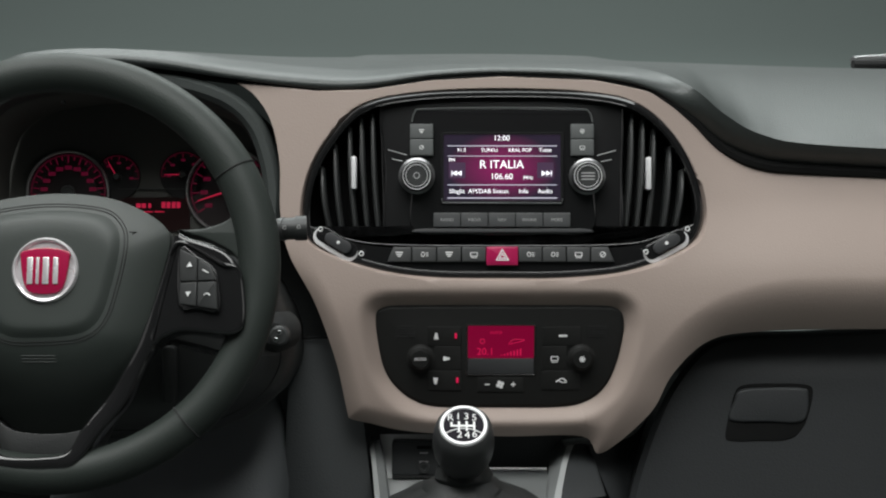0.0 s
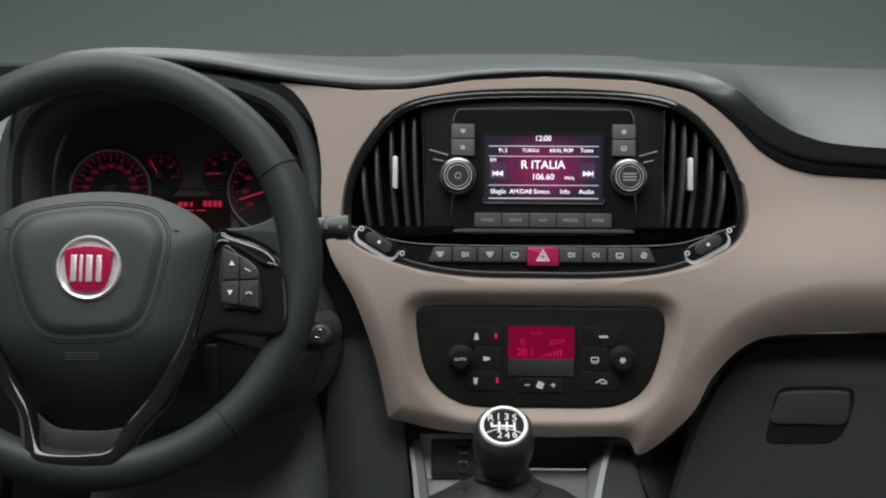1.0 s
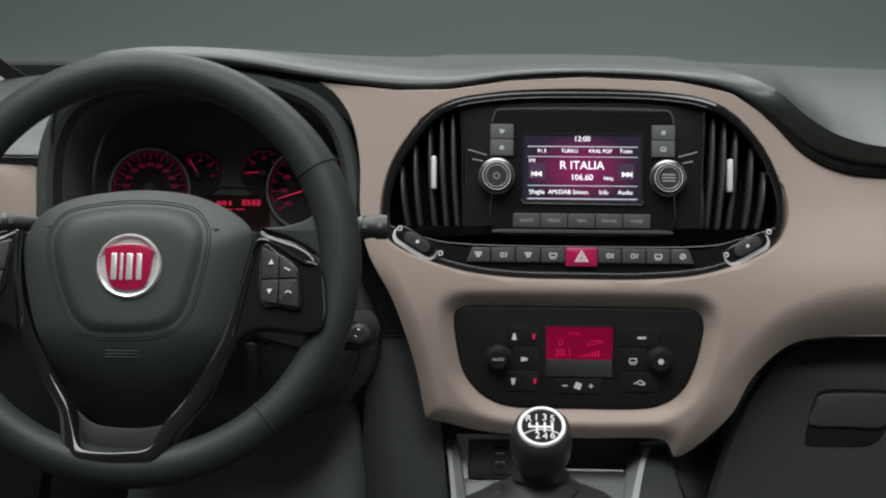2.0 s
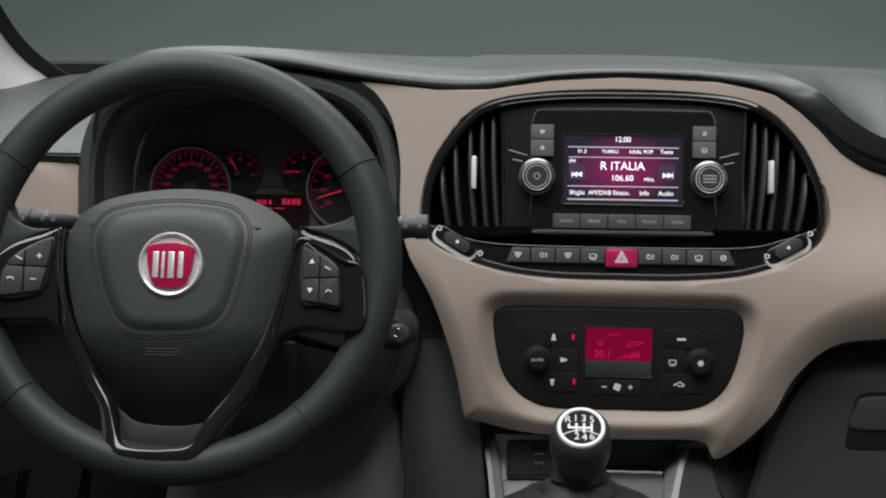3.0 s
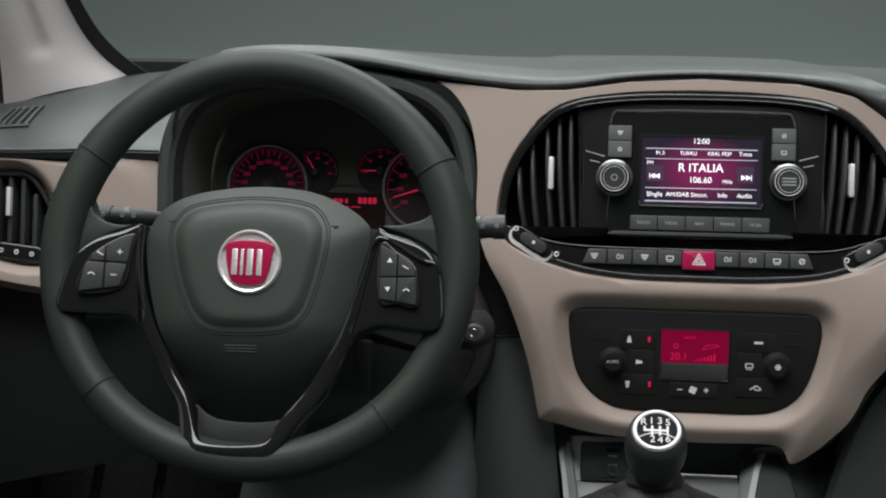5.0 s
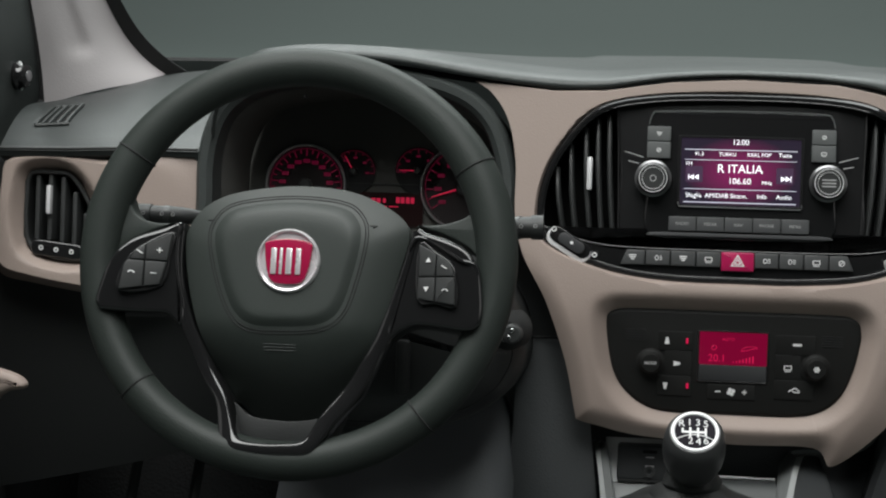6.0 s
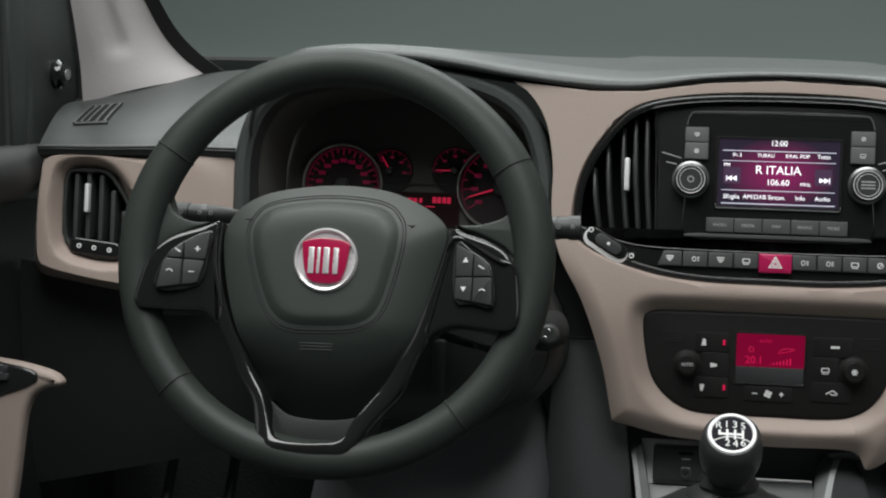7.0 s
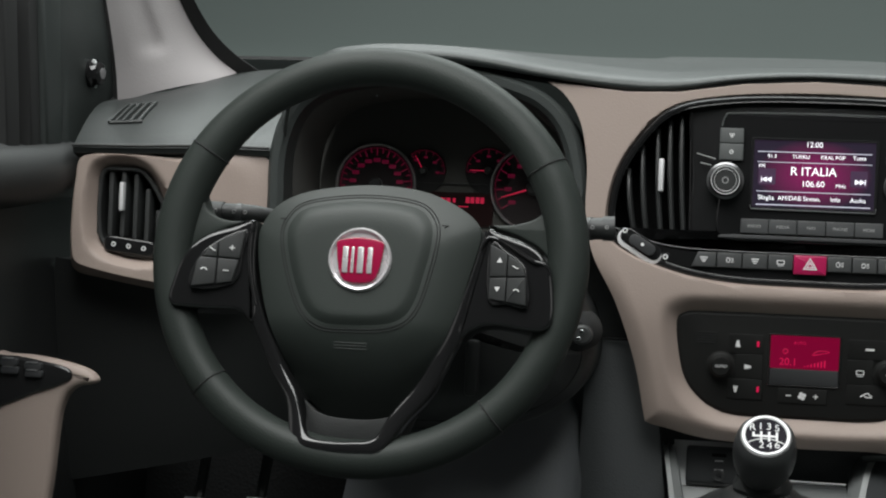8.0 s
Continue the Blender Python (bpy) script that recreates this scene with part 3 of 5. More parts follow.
def vent(side, xs, tops, bottoms, slider):
    ob = thing("air_vent", (xs[2], bottoms[2], -0.03), "black centre air vent with upright vanes and silver slider", "air vent", group="centre air vents")
    for k in range(5):
        a, b = tops[k], min(bottoms[k], np.interp(abs(xs[k] - 0.0569), (0.0, 0.114, 0.157, 0.19), (0.0048, 0.0059, 0.0136, 0.0245)))
        bm = bmesh.new()
        rows = []
        for j in range(9):
            s = j / 8
            v = b + (a - b) * s
            reach = -0.004 - 0.012 * (1 - math.sin(math.pi * (0.12 + 0.76 * s)))
            lean = side * (0.007 * (s - 0.5) + 0.0015 * math.sin(math.pi * s))
            rows.append([(xs[k] - 0.0022 + lean, v, -0.036), (xs[k] - 0.0024 + lean, v, reach - 0.002), (xs[k] - 0.001 + lean, v, reach),
                         (xs[k] + 0.001 + lean, v, reach), (xs[k] + 0.0024 + lean, v, reach - 0.002), (xs[k] + 0.0022 + lean, v, -0.036)])
        bm = sheet(rows, closed=True)
        bmesh.ops.holes_fill(bm, edges=list(bm.edges), sides=8)
        bmesh.ops.recalc_face_normals(bm, faces=list(bm.faces))
        vane = part("vane", bm, SLAT, ob)
        if k == 2:
            box_part("slider", *slider, -0.02, 0.002, SILVER, vane, 0.0015, 0.0012, "silver slider")
    return ob


LX = [c[0] for c in [(-0.1154, 0.0771), (-0.1028, 0.0771), (-0.0886, 0.0771), (-0.0771, 0.0771), (-0.0662, 0.0771)]]
LT = [c[1] for c in [(-0.1154, 0.0798), (-0.1028, 0.1023), (-0.0897, 0.1187), (-0.0771, 0.1274), (-0.0662, 0.1318)]]
LB = [c[1] for c in [(-0.1154, 0.0301), (-0.1028, 0.0268), (-0.0897, 0.0241), (-0.0771, 0.0219), (-0.0662, 0.0213)]]
vent(-1, LX, LT, LB, (-0.0897, 0.0897, -0.0848, 0.0580))
RX_ = [c[0] for c in [(0.2286, 0.0771), (0.2165, 0.0771), (0.2012, 0.0771), (0.1903, 0.0771), (0.1794, 0.0771)]]
RT = [c[1] for c in [(0.2286, 0.0771), (0.2165, 0.1001), (0.2034, 0.1176), (0.1903, 0.1263), (0.1794, 0.1318)]]
RB = [c[1] for c in [(0.2286, 0.0301), (0.2165, 0.0268), (0.2034, 0.0241), (0.1903, 0.0219), (0.1794, 0.0213)]]
vent(1, RX_, RT, RB, (0.1958, 0.0891, 0.2007, 0.0574))

# vent rollers with a silver cradle below each
for side, cu_, cv_, slope in ((-1, -0.1023, 0.0055, -31), (1, 0.2149, 0.0049, 29)):
    ob = thing("vent_roller", (cu_, cv_, 0), "black air-flow roller in a silver cradle", "vent control", group="vent rollers")
    rot = Matrix.Translation((cu_, cv_, 0)) @ Matrix.Rotation(radians(slope), 4, "Z")
    for nm, o, w0, w1, mat in (("cradle", rounded(-0.025, -0.0116, 0.022, 0.007, 0.009), -0.01, 0.0045, SILVER), ("well", rounded(-0.0235, -0.0072, 0.0205, 0.0078, 0.007), -0.01, 0.0052, PIANO), ("roller", rounded(-0.014, -0.0052, 0.014, 0.0062, 0.0055), -0.01, 0.0085, DARKKEY)):
        bm = plate(o, w0, w1, 0.001)
        bmesh.ops.transform(bm, matrix=rot, verts=list(bm.verts))
        part(nm, bm, mat, ob, {"cradle": "silver cradle", "roller": "ribbed black roller"}.get(nm, ""))
    bm = plate(circle(0.0, 0.001, 0.0017, 10), 0.008, 0.0089)
    bmesh.ops.transform(bm, matrix=rot, verts=list(bm.verts))
    part("mark", bm, WHITE_PRINT, ob)
    for du in (-0.0215, 0.0245):
        bm = frame_ring(circle(du, 0.003, 0.0026, 12), circle(du, 0.003, 0.0014, 12), 0.004, 0.0064, bevel=0.0002)
        bmesh.ops.transform(bm, matrix=rot, verts=list(bm.verts))
        part("symbol", bm, WHITE_PRINT, ob)

# switch row
switch_row = thing("switch_row", (0.0569, -0.0159, 0), "row of eight grey switches with a red hazard switch", "switch panel")


def icon(u, v, w, size, parent, mat, kind_):
    """Small printed symbols: lamp, screen, circle or bars."""
    bm = bmesh.new()
    if kind_ == 0:
        frame_ring(circle(u - size * 0.3, v, size * 0.55, 14, size * 0.7), circle(u - size * 0.3, v, size * 0.35, 14, size * 0.48), w, w + 0.0003, bm, 0.00005)
        for j in (-1, 0, 1):
            plate(rounded(u + size * 0.45, v + j * size * 0.45 - size * 0.1, u + size * 1.1, v + j * size * 0.45 + size * 0.1, 0.0001, 1), w, w + 0.0003, bm=bm)
    elif kind_ == 1:
        frame_ring(rounded(u - size, v - size * 0.6, u + size, v + size * 0.6, size * 0.2, 2), rounded(u - size * 0.75, v - size * 0.38, u + size * 0.75, v + size * 0.38, size * 0.1, 2), w, w + 0.0003, bm, 0.00005)
        plate(rounded(u - size * 0.8, v - size * 1.0, u + size * 0.8, v - size * 0.8, 0.0001, 1), w, w + 0.0003, bm=bm)
    elif kind_ == 2:
        frame_ring(circle(u, v, size * 0.8, 16), circle(u, v, size * 0.55, 16), w, w + 0.0003, bm, 0.00005)
        plate([(u - size * 0.6, v - size * 0.5), (u - size * 0.45, v - size * 0.65), (u + size * 0.6, v + size * 0.5), (u + size * 0.45, v + size * 0.65)], w, w + 0.00035, bm=bm)
    else:
        for j, ln in ((0.55, 1.0), (0.0, 0.8), (-0.5, 0.45)):
            plate(rounded(u - size * ln, v + size * (j - 0.16), u + size * ln, v + size * (j + 0.16), 0.0001, 1), w, w + 0.0003, bm=bm)
    return part("symbol", bm, mat, parent)


u_left, v_sw = -0.0552, -0.0049
u_right = (0.1651, -0.0049)[0]
hu0, hv0, hu1, hv1 = 0.0410, 0.0022, 0.0716, -0.0159
for side in (0, 1):
    a, b = (u_left, hu0) if side == 0 else (hu1, u_right)
    step = (b - a) / 4
    for k in range(4):
        u0, u1 = a + k * step + 0.0004, a + (k + 1) * step - 0.0004
        drop = 0.006 if (side, k) in ((0, 0), (1, 3)) else 0.0
        o = [(u0, v_sw - 0.0075), (u1, v_sw - 0.0075), (u1 - (drop if side else 0), v_sw + 0.0068), (u0 + (0 if side else drop), v_sw + 0.0068)]
        key = part("switch", plate(o, -0.01, 0.0035, 0.0014), SWITCH_KEY, switch_row)
        icon((u0 + u1) / 2, v_sw - 0.0003, 0.0035, 0.0036, key, WHITE_PRINT, [3, 0, 3, 1, 0, 0, 1, 2][side * 4 + k])
haz = part("hazard_switch", plate(rounded(hu0, hv0, hu1, hv1, 0.0008, 2), -0.01, 0.0045, 0.0012), HAZARD_RED, switch_row, "red hazard warning switch")
hu, hv = (hu0 + hu1) / 2, (hv0 + hv1) / 2 + 0.0005
tri = lambda r: [(hu + r * math.cos(radians(90 + 120 * k)), hv - 0.001 + r * math.sin(radians(90 + 120 * k))) for k in range(3)]
bm = frame_ring(tri(0.0078), tri(0.0055), 0.0045, 0.0049, bevel=0.0001)
frame_ring(tri(0.0042), tri(0.0022), 0.0045, 0.0049, bm, 0.0001)
part("triangle", bm, WHITE_PRINT, haz)

# ---- radio ----
radio = thing("car_radio", (0.0569, 0.0087, -0.003), "black car radio with lit colour screen and two knobs", "radio")
part("face", plate(spline([(-0.0317, 0.1236), (-0.0279, 0.1334), (-0.0175, 0.1362), (0.0569, 0.1373), (0.1291, 0.1362), (0.1411, 0.1329), (0.1444, 0.1236), (0.1455, 0.0607), (0.1433, 0.0180), (0.0962, 0.0137), (0.0569, 0.0131), (0.0197, 0.0137), (-0.0295, 0.0180), (-0.0317, 0.0607)], 5), -0.02, -0.0005, 0.002), PIANO, radio, "gloss black face")
part("hood_line", tube([(u, v, 0.0) for u, v in spline([(-0.0312, 0.1230), (-0.0279, 0.1329), (-0.0175, 0.1356), (0.0569, 0.1367), (0.1291, 0.1356), (0.1405, 0.1323), (0.1438, 0.1230)], 5, False)], 0.0007, 6), GREYKEY, radio, "thin grey edge line")
screen = part("screen_frame", frame_ring(rounded(-0.0033, 0.1132, 0.1159, 0.0437, 0.003, 4), rounded(0.0000, 0.1105, 0.1126, 0.0470, 0.001, 4), -0.003, 0.0015, bevel=0.0006), GLOSS, radio, "dark bevelled screen frame")
# silver tube that paints the highlight along the frame's lower edge
part("frame_highlight", tube([(-0.0022, 0.0487, 0.0012), (-0.0011, 0.0448, 0.0012), (0.1137, 0.0443, 0.0012), (0.1148, 0.0487, 0.0012)], 0.0006, 6), SATIN, radio, "thin silver tube for the highlight on the lower edge")


def screen_material():
    """A colour screen: dark violet ground with a magenta glow in the middle."""
    m = bpy.data.materials.new("lit_colour_screen")
    m.use_nodes = True
    n, l = m.node_tree.nodes, m.node_tree.links
    b = n["Principled BSDF"]
    b.inputs["Base Color"].default_value = (0.01, 0.01, 0.012, 1)
    b.inputs["Roughness"].default_value = 0.2
    co = n.new("ShaderNodeTexCoord")
    mp = n.new("ShaderNodeMapping")
    mp.inputs["Location"].default_value = (-0.5, -0.5, 0)
    gr = n.new("ShaderNodeTexGradient")
    gr.gradient_type = "SPHERICAL"
    sc = n.new("ShaderNodeMapping")
    sc.inputs["Scale"].default_value = (2.1, 1.9, 0)
    l.new(co.outputs["Generated"], mp.inputs["Vector"])
    l.new(mp.outputs["Vector"], sc.inputs["Vector"])
    l.new(sc.outputs["Vector"], gr.inputs["Vector"])
    rp = n.new("ShaderNodeValToRGB")
    rp.color_ramp.elements[0].color = (0.025, 0.016, 0.035, 1)
    rp.color_ramp.elements[1].color = (0.34, 0.015, 0.14, 1)
    l.new(gr.outputs["Fac"], rp.inputs["Fac"])
    l.new(rp.outputs["Color"], b.inputs["Emission Color"])
    b.inputs["Emission Strength"].default_value = 0.75
    return m


scr = part("screen", plate(rounded(-0.0005, 0.1110, 0.1132, 0.0465, 0.001, 2), -0.004, 0.0), screen_material(), radio, "lit screen with magenta glow")
for nm, c0, mat in (("menu_bar", (0.0033, 0.1001, 0.1094, 0.0994), LIT_LINE), ("menu_bar", (0.0033, 0.0902, 0.1094, 0.0897), LIT_LINE), ("menu_bar", (0.0033, 0.0623, 0.1094, 0.0617), LIT_LINE), ("menu_bar", (0.0033, 0.0498, 0.1094, 0.0489), LIT_LINE)):
    part(nm, plate(rounded(*c0, 0.0002, 1), 0.0, 0.0002), mat, scr)
for c0 in ((0.0049, 0.0837, 0.0208, 0.0684), (0.0902, 0.0837, 0.1061, 0.0684)):
    part("touch_key", plate(rounded(*c0, 0.0012, 3), 0.0, 0.0003), material("dim_screen_key", (0.01, 0.01, 0.02), 0.3, glow=(0.10, 0.05, 0.10), glow_strength=0.6), scr)
for su, sv, sg in ((0.0126, 0.0733, -1), (0.0990, 0.0733, 1)):
    bm = bmesh.new()
    for k in (-1, 0):
        plate([(su + sg * (k * 0.0045 + 0.0045), sv), (su + sg * k * 0.0045, sv + 0.0026), (su + sg * k * 0.0045, sv - 0.0026)], 0.0003, 0.0006, bm=bm)
    plate(rounded(su + sg * 0.0045, sv - 0.0026, su + sg * 0.0053, sv + 0.0026, 0.0001, 1), 0.0003, 0.0006, bm=bm)
    part("skip_arrow", bm, LIT_WHITE, scr)
text("lettering", "12:00", 0.0558, 0.1072, 0.0003, 0.0052, LIT_WHITE, scr)
text("lettering", "R ITALIA", 0.0558, 0.0815, 0.0003, 0.0082, LIT_WHITE, scr)
text("lettering", "106.60", 0.0558, 0.0700, 0.0003, 0.0058, LIT_WHITE, scr)
text("lettering", "MHz", 0.0815, 0.0689, 0.0003, 0.0036, LIT_WHITE, scr)
text("lettering", "FM", 0.0077, 0.0859, 0.0003, 0.0036, LIT_WHITE, scr)
text("lettering", "Tutte", 0.0979, 0.0957, 0.0003, 0.0040, LIT_WHITE, scr)
for word, wu in (("91.3", 0.0170), ("TURKU", 0.0438), ("KRAL POP", 0.0735)):
    text("lettering", word, wu, 0.0955, 0.0003, 0.0036, LIT_WHITE, scr)
for word, wu, wv in (("Sfoglia", 0.0126, 0.0558), ("AM/DAB", 0.0345, 0.0558), ("Sinton.", 0.0552, 0.0558), ("Info", 0.0771, 0.0558), ("Audio", 0.0979, 0.0558)):
    text("lettering", word, wu, wv, 0.0003, 0.0043, LIT_WHITE, scr)
# soft keys below the screen
ku0, kv0, ku1, kv1 = -0.0104, 0.0350, 0.1225, 0.0213
for k, word in enumerate(("RADIO", "MEDIA", "NAV", "PHONE", "MORE")):
    a = ku0 + (ku1 - ku0) * k / 5
    b = ku0 + (ku1 - ku0) * (k + 1) / 5
    key = part("soft_key", plate(rounded(a + 0.0003, kv0, b - 0.0003, kv1, 0.0006, 2), -0.003, 0.0022, 0.0007), material("grey_soft_key", (0.06, 0.062, 0.064), 0.45, vary=0.06) if k == 0 else bpy.data.materials["grey_soft_key"], radio)
    text("lettering", word, (a + b) / 2, (kv0 + kv1) / 2, 0.0022, 0.0030, GREY_PRINT, key)
part("disc_slot", plate(spline([(-0.0306, 0.0170), (-0.0186, 0.0197), (0.0569, 0.0197), (0.1323, 0.0197), (0.1444, 0.0170), (0.1345, 0.0159), (0.0569, 0.0159), (-0.0197, 0.0159)], 3), -0.003, 0.001, 0.0006), DARKKEY, radio, "thin grey slot lip")
# grey key pairs beside the screen
for k, (c0) in enumerate(((-0.0328, 0.1209, -0.0104, 0.1066), (-0.0328, 0.1061, -0.0104, 0.0902), (0.1225, 0.1209, 0.1449, 0.1066), (0.1225, 0.1061, 0.1449, 0.0902))):
    u0, v0, u1, v1 = c0
    key = part("side_key", plate(rounded(u0, v0, u1, v1, 0.0008, 2), -0.003, 0.0025, 0.0008), GREYKEY, radio)
    icon((u0 + u1) / 2, (v0 + v1) / 2, 0.0025, 0.0026, key, WHITE_PRINT, (3, 2, 2, 1)[k])
for ku, kv in ((-0.0262, 0.0705), (0.1383, 0.0700)):
    knob = part("knob", turned([(0.0165, -0.003), (0.0175, 0.0), (0.0175, 0.003), (0.0155, 0.0045), (0.0150, 0.0125), (0.0138, 0.0142), (0.0112, 0.0146), (0.0105, 0.0138), (0.0, 0.0138)][:-1], (ku, kv, 0)), DARK, radio, "round knob with silver rings")
    part("ring", turned([(0.0168, 0.003), (0.0176, 0.0034), (0.0176, 0.0044), (0.0155, 0.0052), (0.0154, 0.003)], (ku, kv, 0)), DARK_METAL, knob, "knurled metal ring")
    part("ring", frame_ring(circle(ku, kv, 0.0136), circle(ku, kv, 0.0128), 0.012, 0.0149, bevel=0.0003), SILVER, knob, "silver rim")
    part("ring", frame_ring(circle(ku, kv, 0.0106), circle(ku, kv, 0.0101), 0.012, 0.0147, bevel=0.0002), SILVER, knob, "thin silver rim")
    if ku < 0.03:
        part("symbol", frame_ring(circle(ku, kv, 0.0032, 16), circle(ku, kv, 0.0023, 16), 0.013, 0.0141, bevel=0.0001), GREY_PRINT, knob)
    else:
        for j in (-1, 0, 1):
            box_part("line_of_writing", ku - 0.0065, kv + j * 0.003 - 0.0006, ku + 0.0065, kv + j * 0.003 + 0.0006, 0.013, 0.0141, GREY_PRINT, knob, 0.0002, 0.0001)
    sg = -1 if ku < 0.03 else 1
    for j, (a0, b0, ln) in enumerate(((0.010, 0.0225, 0.018), (0.014, 0.0165, 0.010))):
        u = ku + sg * a0
        part("mark", tube([(u, kv + b0 - 0.002, 0.0006), (u + sg * ln, kv + b0 + (0.003 if j == 0 else 0.0), 0.0006)], 0.0005, 5), GREY_PRINT, radio)

# ---- climate panel ----
climate = thing("climate_panel", (0.0576, -0.1517, -0.03), "black climate control panel with red lit display", "climate control")
CW = -0.013


def climate_body():
    """A plate that follows the slope of the panel it sits in."""
    bm = plate(inset(CLIMATE, -0.0045), -0.075, CW, 0.003)
    return bm


part("body", climate_body(), CLIMATE_SKIN, climate)
part("seam", frame_ring([tuple(p[:2]) for p in inset(CLIMATE, -0.0062)], [tuple(p[:2]) for p in inset(CLIMATE, -0.0038)], -0.07, CW - 0.0025, bevel=0.0003), GAP, climate, "dark shadow gap")
disp = part("display", plate(rounded(0.0233, -0.0745, 0.0874, -0.1062, 0.001, 2), CW - 0.004, CW + 0.0006), SCREEN_RED, climate, "red lit display")
part("display_frame", frame_ring(rounded(0.0214, -0.0727, 0.0893, -0.1234, 0.002, 3), rounded(0.0233, -0.0745, 0.0874, -0.1218, 0.001, 3), CW - 0.002, CW + 0.0012, bevel=0.0005), GLOSS, climate)
box_part("display_lip", 0.0235, -0.1064, 0.0872, -0.1216, CW - 0.002, CW + 0.0010, DARKKEY, climate, 0.0005, 0.0004)
text("lettering", "AUTO", 0.0506, -0.0813, CW + 0.0007, 0.0030, LCD_INK, disp)
text("lettering", "20.1", 0.0402, -0.0999, CW + 0.0007, 0.0072, LCD_INK, disp)
bu, bv = 0.0551, -0.1036
bm = bmesh.new()
for k in range(7):
    plate(rounded(bu + k * 0.0031, bv, bu + k * 0.0031 + 0.0014, bv + 0.0008 + 0.0010 * k, 0.0001, 1), CW + 0.0006, CW + 0.0009, bm=bm)
tagged(part("fan_bars", bm, LCD_INK, disp), kind="stuff")
part("symbol", frame_ring(circle(0.0373, -0.0896, 0.0026, 14), circle(0.0373, -0.0896, 0.0019, 14), CW + 0.0005, CW + 0.0009, bevel=0.0001), LCD_INK, disp)
part("symbol", tube([(u, v, CW + 0.0009) for u, v in spline([(0.0628, -0.0921), (0.0662, -0.0888), (0.0717, -0.0877), (0.0783, -0.0888), (0.0628, -0.0926)], 3, False)], 0.0003, 5), LCD_INK, disp)
for ku, kv, r in ((-0.0229, -0.1065, 0.0105), (0.1336, -0.1065, 0.0108)):
    knob = part("knob", turned([(r + 0.0035, -0.003), (r + 0.0035, 0.0012), (r + 0.001, 0.0018), (r, 0.003), (r - 0.0006, 0.010), (r - 0.002, 0.0117), (r - 0.006, 0.0118)], (ku, kv, CW)), CLIMATE_SKIN, climate, "round black knob")
    if ku < 0.05:
        text("lettering", "AUTO", ku, kv, CW + 0.0119, 0.0030, WHITE_PRINT, knob)
    else:
        bm = frame_ring(circle(ku, kv, 0.0026, 14), circle(ku, kv, 0.0017, 14), CW + 0.0117, CW + 0.0122, bevel=0.0001)
        for k in range(3):
            a = math.pi * k / 3
            tube([(ku - 0.0032 * math.cos(a), kv - 0.0032 * math.sin(a), CW + 0.012), (ku + 0.0032 * math.cos(a), kv + 0.0032 * math.sin(a), CW + 0.012)], 0.0005, 5, bm=bm)
        part("symbol", bm, WHITE_PRINT, knob)
# flat keys
for u0, v0, u1, v1, su, sv, sym in ((-0.0160, -0.0752, 0.0171, -0.0940, -0.0075, -0.0848, 0), (-0.0095, -0.0943, 0.0171, -0.1180, 0.0023, -0.1065, 1), (-0.0160, -0.1183, 0.0171, -0.1380, -0.0081, -0.1284, 2), (0.0950, -0.0752, 0.1330, -0.0940, 0.1155, -0.0842, 3), (0.0950, -0.0943, 0.1200, -0.1180, 0.1075, -0.1065, 4), (0.0950, -0.1183, 0.1330, -0.1373, 0.1141, -0.1284, 5), (0.0320, -0.1250, 0.0780, -0.1395, 0.0548, -0.1320, 6)):
    key = part("key", plate(rounded(u0 + 0.0003, v0, u1 - 0.0003, v1, 0.0015, 3), CW - 0.002, CW + 0.0009, 0.0004), CLIMATE_SKIN, climate)
    u, v, w = su, sv, CW + 0.0009
    if sym in (0, 1, 2):
        # a seated outline: small head with a wider foot, turned by its air direction
        a0 = radians({0: 0, 1: -90, 2: 180}[sym])
        turn = lambda a, b: (u + a * math.cos(a0) - b * math.sin(a0), v + a * math.sin(a0) + b * math.cos(a0))
        bm = plate([turn(*q) for q in ((-0.0024, -0.0030), (0.0024, -0.0030), (0.0011, 0.0034), (-0.0011, 0.0034))], w, w + 0.0003)
        part("arrow", bm, WHITE_PRINT, key)
    elif sym == 3:
        part("line_of_writing", plate(rounded(u - 0.0042, v - 0.0011, u + 0.0042, v + 0.0011, 0.0003, 1), w, w + 0.0003), WHITE_PRINT, key)
    elif sym == 5:
        part("symbol", tube([(u + a, v + b, w + 0.0003) for a, b in ((-0.0050, -0.0012), (-0.0036, 0.0002), (-0.0020, 0.0006), (-0.0004, 0.0022), (0.0022, 0.0022), (0.0034, 0.0006), (0.0052, 0.0), (0.0052, -0.0014), (0.0010, -0.0014), (-0.0016, -0.0004))], 0.0006, 5), WHITE_PRINT, key)
    elif sym == 6:
        bm = plate(rounded(u - 0.0150, v - 0.0005, u - 0.0100, v + 0.0006, 0.0002, 1), w, w + 0.0003)
        plate(rounded(u + 0.0103, v - 0.0005, u + 0.0151, v + 0.0006, 0.0002, 1), w, w + 0.0003, bm=bm)
        plate(rounded(u + 0.0122, v - 0.0024, u + 0.0132, v + 0.0024, 0.0002, 1), w, w + 0.00032, bm=bm)
        for k in range(4):
            a = math.pi / 2 * k + 0.4
            plate(circle(u + 0.0022 * math.cos(a), v + 0.0022 * math.sin(a), 0.0019, 10), w, w + 0.0003 + 0.00002 * k, bm=bm)
        part("symbol", bm, WHITE_PRINT, key)
    else:
        icon(u, v, w, 0.0038, key, WHITE_PRINT, {3: 3, 4: 1, 5: 0}[sym])
